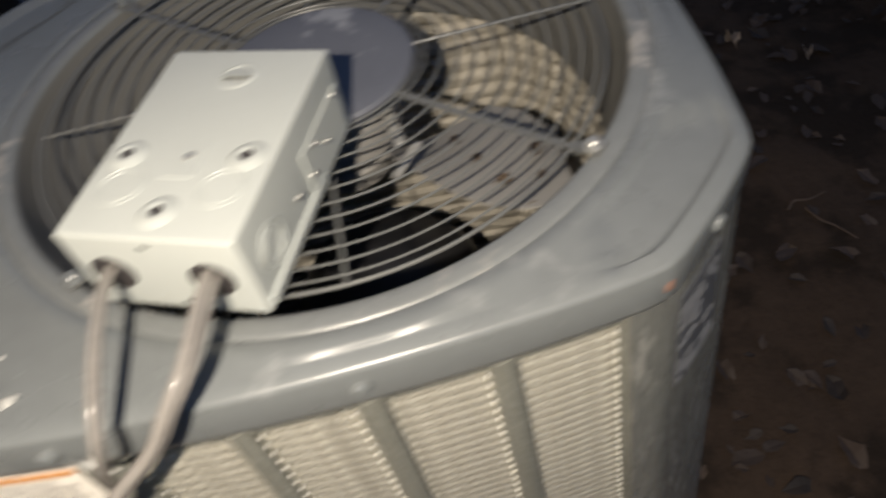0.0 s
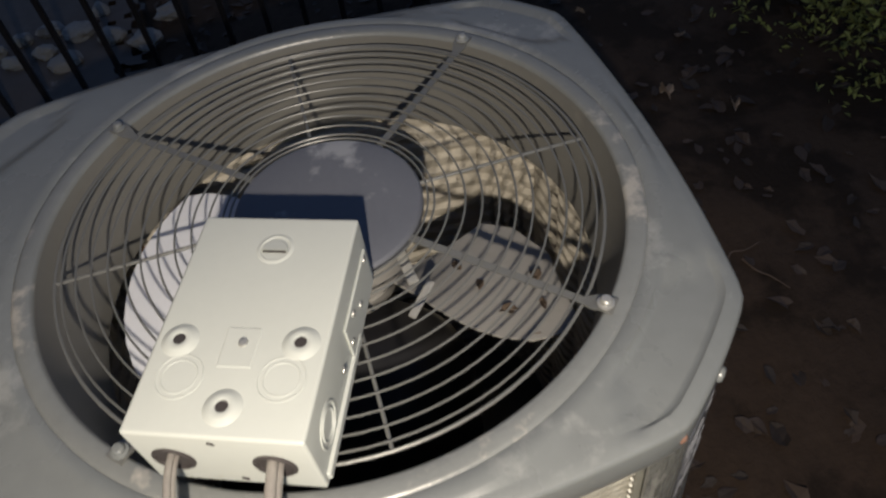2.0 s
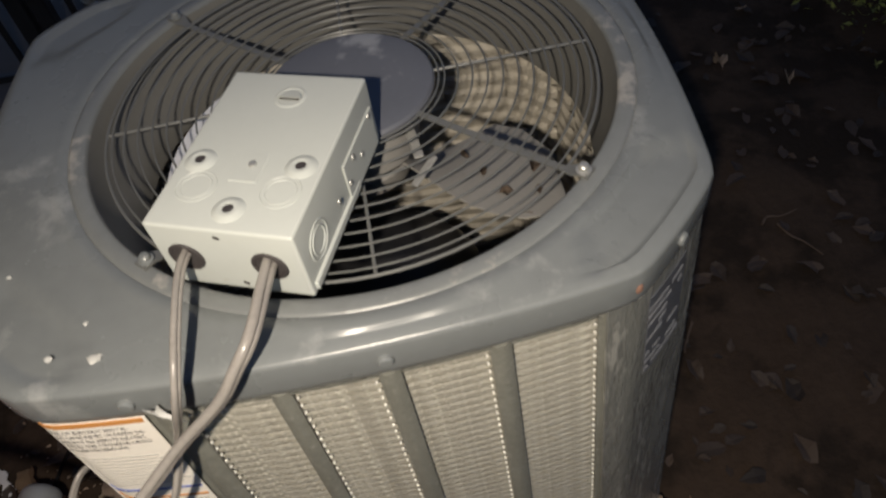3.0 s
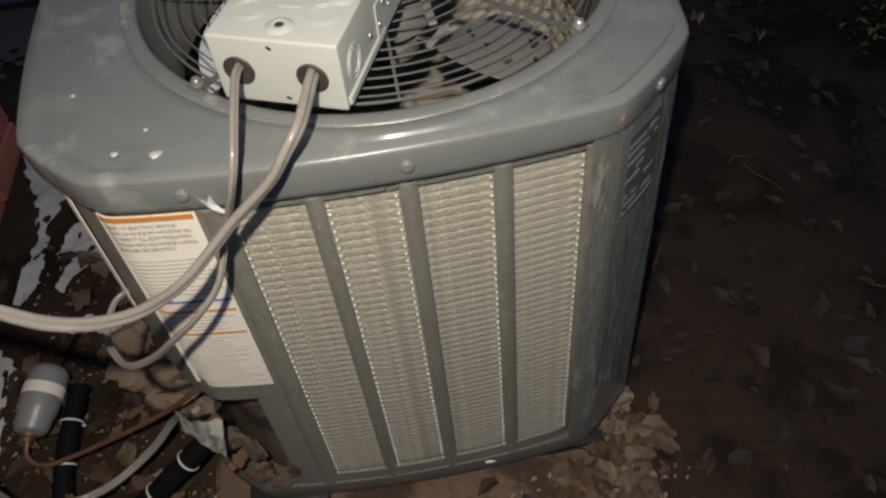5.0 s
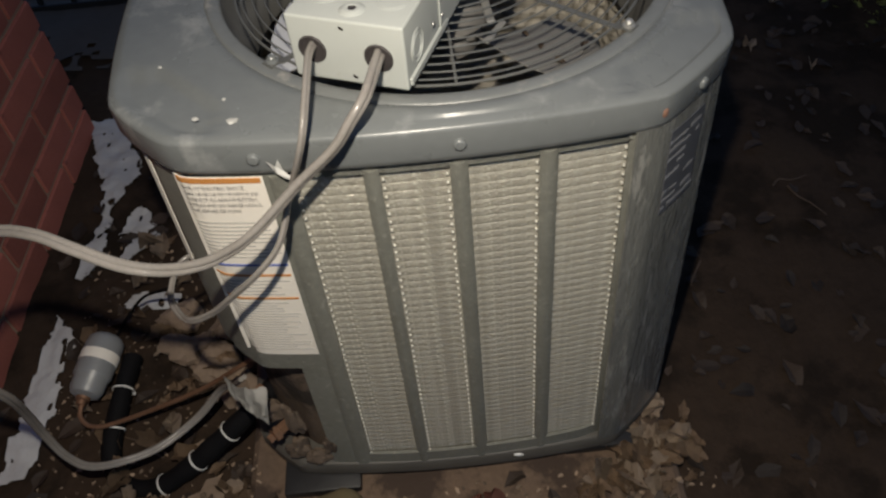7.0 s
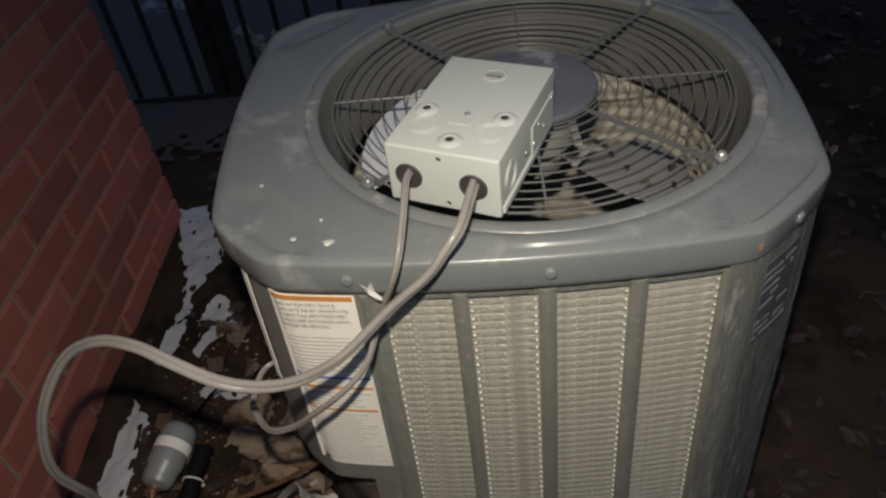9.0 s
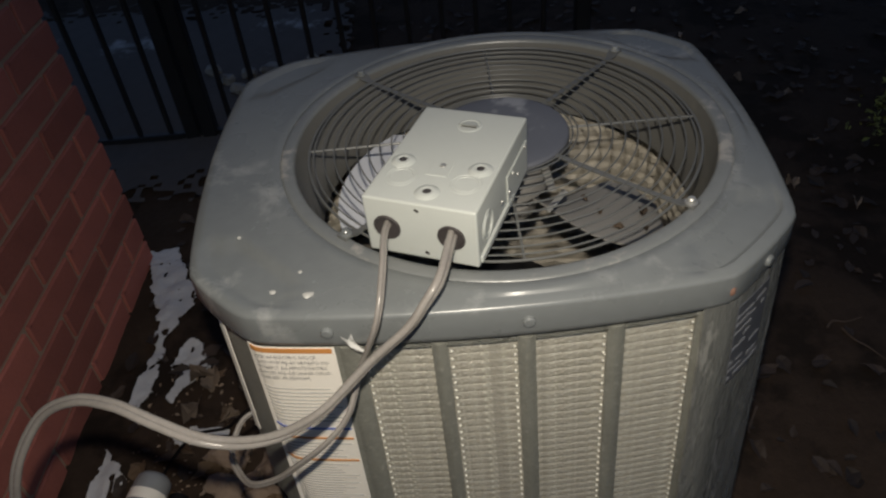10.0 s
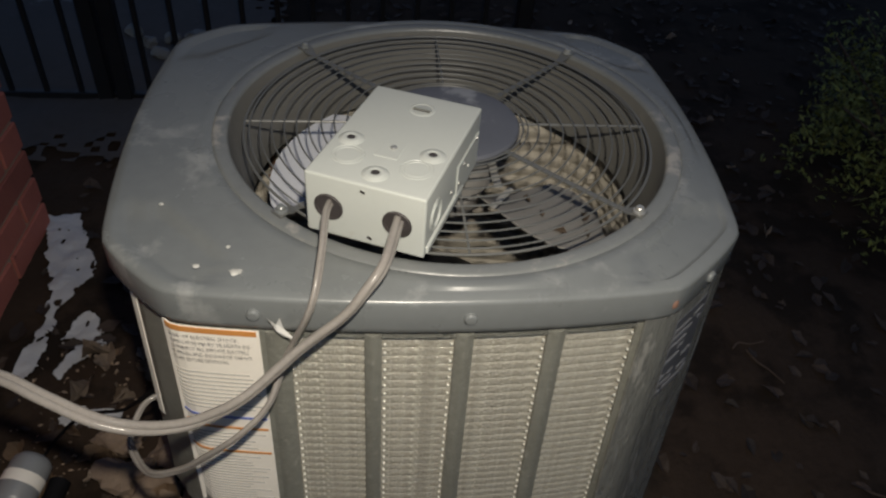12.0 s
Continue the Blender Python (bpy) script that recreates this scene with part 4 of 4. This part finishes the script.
for i in range(70):                                     # drift at the front corner
    t = rng.random()
    x, y = 0.17 + 0.25 * t + rng.gauss(0, 0.035), -0.49 + 0.17 * t + rng.gauss(0, 0.035)
    single_leaf(x, y, rng.uniform(0.012, 0.040), LEAF_ONE if rng.random() < 0.4 else LEAF, "curled tan dry leaf by the corner of the unit", "leaves at the corner", rng.uniform(0.003, 0.03))
for x, y, s in ((-0.05, -0.46, 0.045), (0.0, -0.445, 0.04), (-0.09, -0.48, 0.035)):
    single_leaf(x, y, s, LEAF_RED, "flat red-brown wet leaf on the pad", "red leaves on the pad")
for i in range(64):
    x, y = rng.uniform(-0.92, -0.48), rng.uniform(-0.55, 0.40)
    single_leaf(x, y, rng.uniform(0.02, 0.045), LEAF_ONE if rng.random() < 0.35 else LEAF, "crumpled brown leaf among the pipes", "leaves by the pipes", rng.uniform(0.01, 0.04))
for x, y in ((1.02, 1.0), (1.19, 0.885), (0.95, 1.5), (1.25, 1.6), (1.1, 1.75), (0.8, 1.9), (1.5, 1.95), (0.62, 1.2), (0.7, 1.6), (1.0, 2.2), (1.35, 2.4), (1.6, 2.5), (0.85, 2.5), (1.2, 1.25), (0.55, 2.1), (1.45, 1.5)):
    single_leaf(x, y, rng.uniform(0.018, 0.036), LEAF_ONE, "pale dry leaf lying on the dark soil", "pale leaves on the soil", 0.012)
for a, rr, s in ((-38, 0.20, 0.012), (-30, 0.16, 0.010), (-24, 0.22, 0.014), (-33, 0.235, 0.008), (-20, 0.13, 0.009), (-44, 0.24, 0.010)):
    b = bmesh.new()
    leaf_into(b, Matrix.Translation((CX + rr * math.cos(radians(a)), CY + rr * math.sin(radians(a)), 0.688)) @ Euler((0.2, 0.1, a)).to_matrix().to_4x4(), s, a, 0.5)
    bmesh.ops.solidify(b, geom=b.faces[:], thickness=0.0008)
    single("dry_leaf", b, GRIME, "scrap of dark brown leaf lying on the fan blade", "leaf", "leaves on the fan", smooth=False)
litter = bmesh.new()
for i in range(2600):
    x, y = rng.uniform(-1.1, 2.6), rng.uniform(-0.9, 3.0)
    if -0.47 < x < 0.36 and -0.39 < y < 0.36:
        continue
    dens = 0.5 + 0.5 * noise.noise(Vector((x * 2.5, y * 2.5, 7)))
    if rng.random() > dens + 0.1:
        continue
    m = Matrix.Translation((x, y, rest_z(x, y) + rng.uniform(0.001, 0.010))) @ Euler((rng.uniform(-0.3, 0.3), rng.uniform(-0.3, 0.3), rng.uniform(0, 6.3))).to_matrix().to_4x4()
    leaf_into(litter, m, rng.uniform(0.012, 0.042), rng.uniform(0, 3), rng.uniform(0.1, 0.5))
chips = bmesh.new()
for i in range(900):
    x, y = rng.uniform(-0.98, -0.46), rng.uniform(-0.60, 0.42)
    if i > 600:
        x, y = rng.uniform(-0.45, 0.45), rng.uniform(-0.62, -0.40)
    m = Matrix.Translation((x, y, rest_z(x, y) + rng.uniform(0.002, 0.010))) @ Euler((rng.uniform(-0.5, 0.5), rng.uniform(-0.5, 0.5), rng.uniform(0, 6.3))).to_matrix().to_4x4()
    leaf_into(chips, m, rng.uniform(0.002, 0.009), rng.uniform(0, 3), rng.uniform(0.2, 0.8))
CRUMB = mat("pale_chips", (0.21, 0.155, 0.11), 0.7, 0, 0.3, 30, 0.2, 0.3, 200, rand=0.75, island=True)
single("ground_debris", chips, CRUMB, "small pale chips and crumbs of leaf on the soil", "debris", kind="stuff", smooth=False)
DAMP_LEAF = mat("damp_leaf", (0.032, 0.021, 0.015), 0.75, 0, 0.3, 30, 0.2, 0.3, 200, rand=0.5, island=True)
single("leaf_litter", litter, DAMP_LEAF, "damp brown leaf litter scattered over the soil", "leaf litter", kind="stuff", smooth=False)
for i in range(14):
    x, y = (rng.uniform(0.5, 1.5), rng.uniform(-0.2, 1.2)) if i < 9 else (rng.uniform(-0.8, -0.5), rng.uniform(-0.5, 0.1))
    a, l = rng.uniform(0, 6.3), rng.uniform(0.05, 0.14)
    pts = [Vector((x + l * t * math.cos(a) + rng.gauss(0, 0.006), y + l * t * math.sin(a) + rng.gauss(0, 0.006), 0)) for t in (0, 0.35, 0.7, 1)]
    for p in pts:
        p.z = rest_z(p.x, p.y) + 0.006
    single("twig", tube(smooth_path(pts, 4), 0.0032, 6, taper=0.4), TWIG, "thin broken twig lying on the soil", "twig", "twigs")

# ---------------------------------------------------------------- shrub
SX, SY = 1.84, 1.10
shrub = thing("shrub", "low green shrub with dense small leaves", "shrub", (SX, SY, -0.17))
for i in range(11):
    a = i * 0.62
    tip = Vector((SX + 0.40 * math.cos(a), SY + 0.55 * math.sin(a), 0.28 + 0.1 * math.sin(i * 2.3)))
    base = Vector((SX, SY, -0.19))
    part("stem", tube(smooth_path([base, base.lerp(tip, 0.5) + Vector((0, 0, 0.05)), tip], 5), 0.010, 7, taper=0.3), TWIG, shrub)
crown = bmesh.new()
for i in range(14000):
    a, e = rng.uniform(0, 6.283), rng.uniform(-0.15, 1.2)
    rr = (0.75 + 0.35 * noise.noise(Vector((math.cos(a) * 2, math.sin(a) * 2, e * 2)))) * rng.uniform(0.5, 1.0)
    p = Vector((SX + 0.58 * rr * math.cos(a) * math.cos(e), SY + 0.85 * rr * math.sin(a) * math.cos(e), -0.06 + 0.62 * rr * math.sin(e)))
    if noise.noise(p * 7) < -0.18:
        continue
    m = Matrix.Translation(p) @ Euler((rng.uniform(-0.9, 0.9), rng.uniform(-0.9, 0.9), rng.uniform(0, 6.3))).to_matrix().to_4x4()
    s = rng.uniform(0.009, 0.018)
    vs = [crown.verts.new(m @ Vector(q)) for q in ((-s, 0, 0), (0, -0.4 * s, 0.15 * s), (s, 0, 0), (0, 0.4 * s, 0.15 * s))]
    crown.faces.new(vs)
part("crown", crown, SHRUB, shrub, smooth=False)

# ---------------------------------------------------------------- bricks of the wall
for me, m in BRICKS_NEAR:
    piece("brick", me, wall_ob, m)
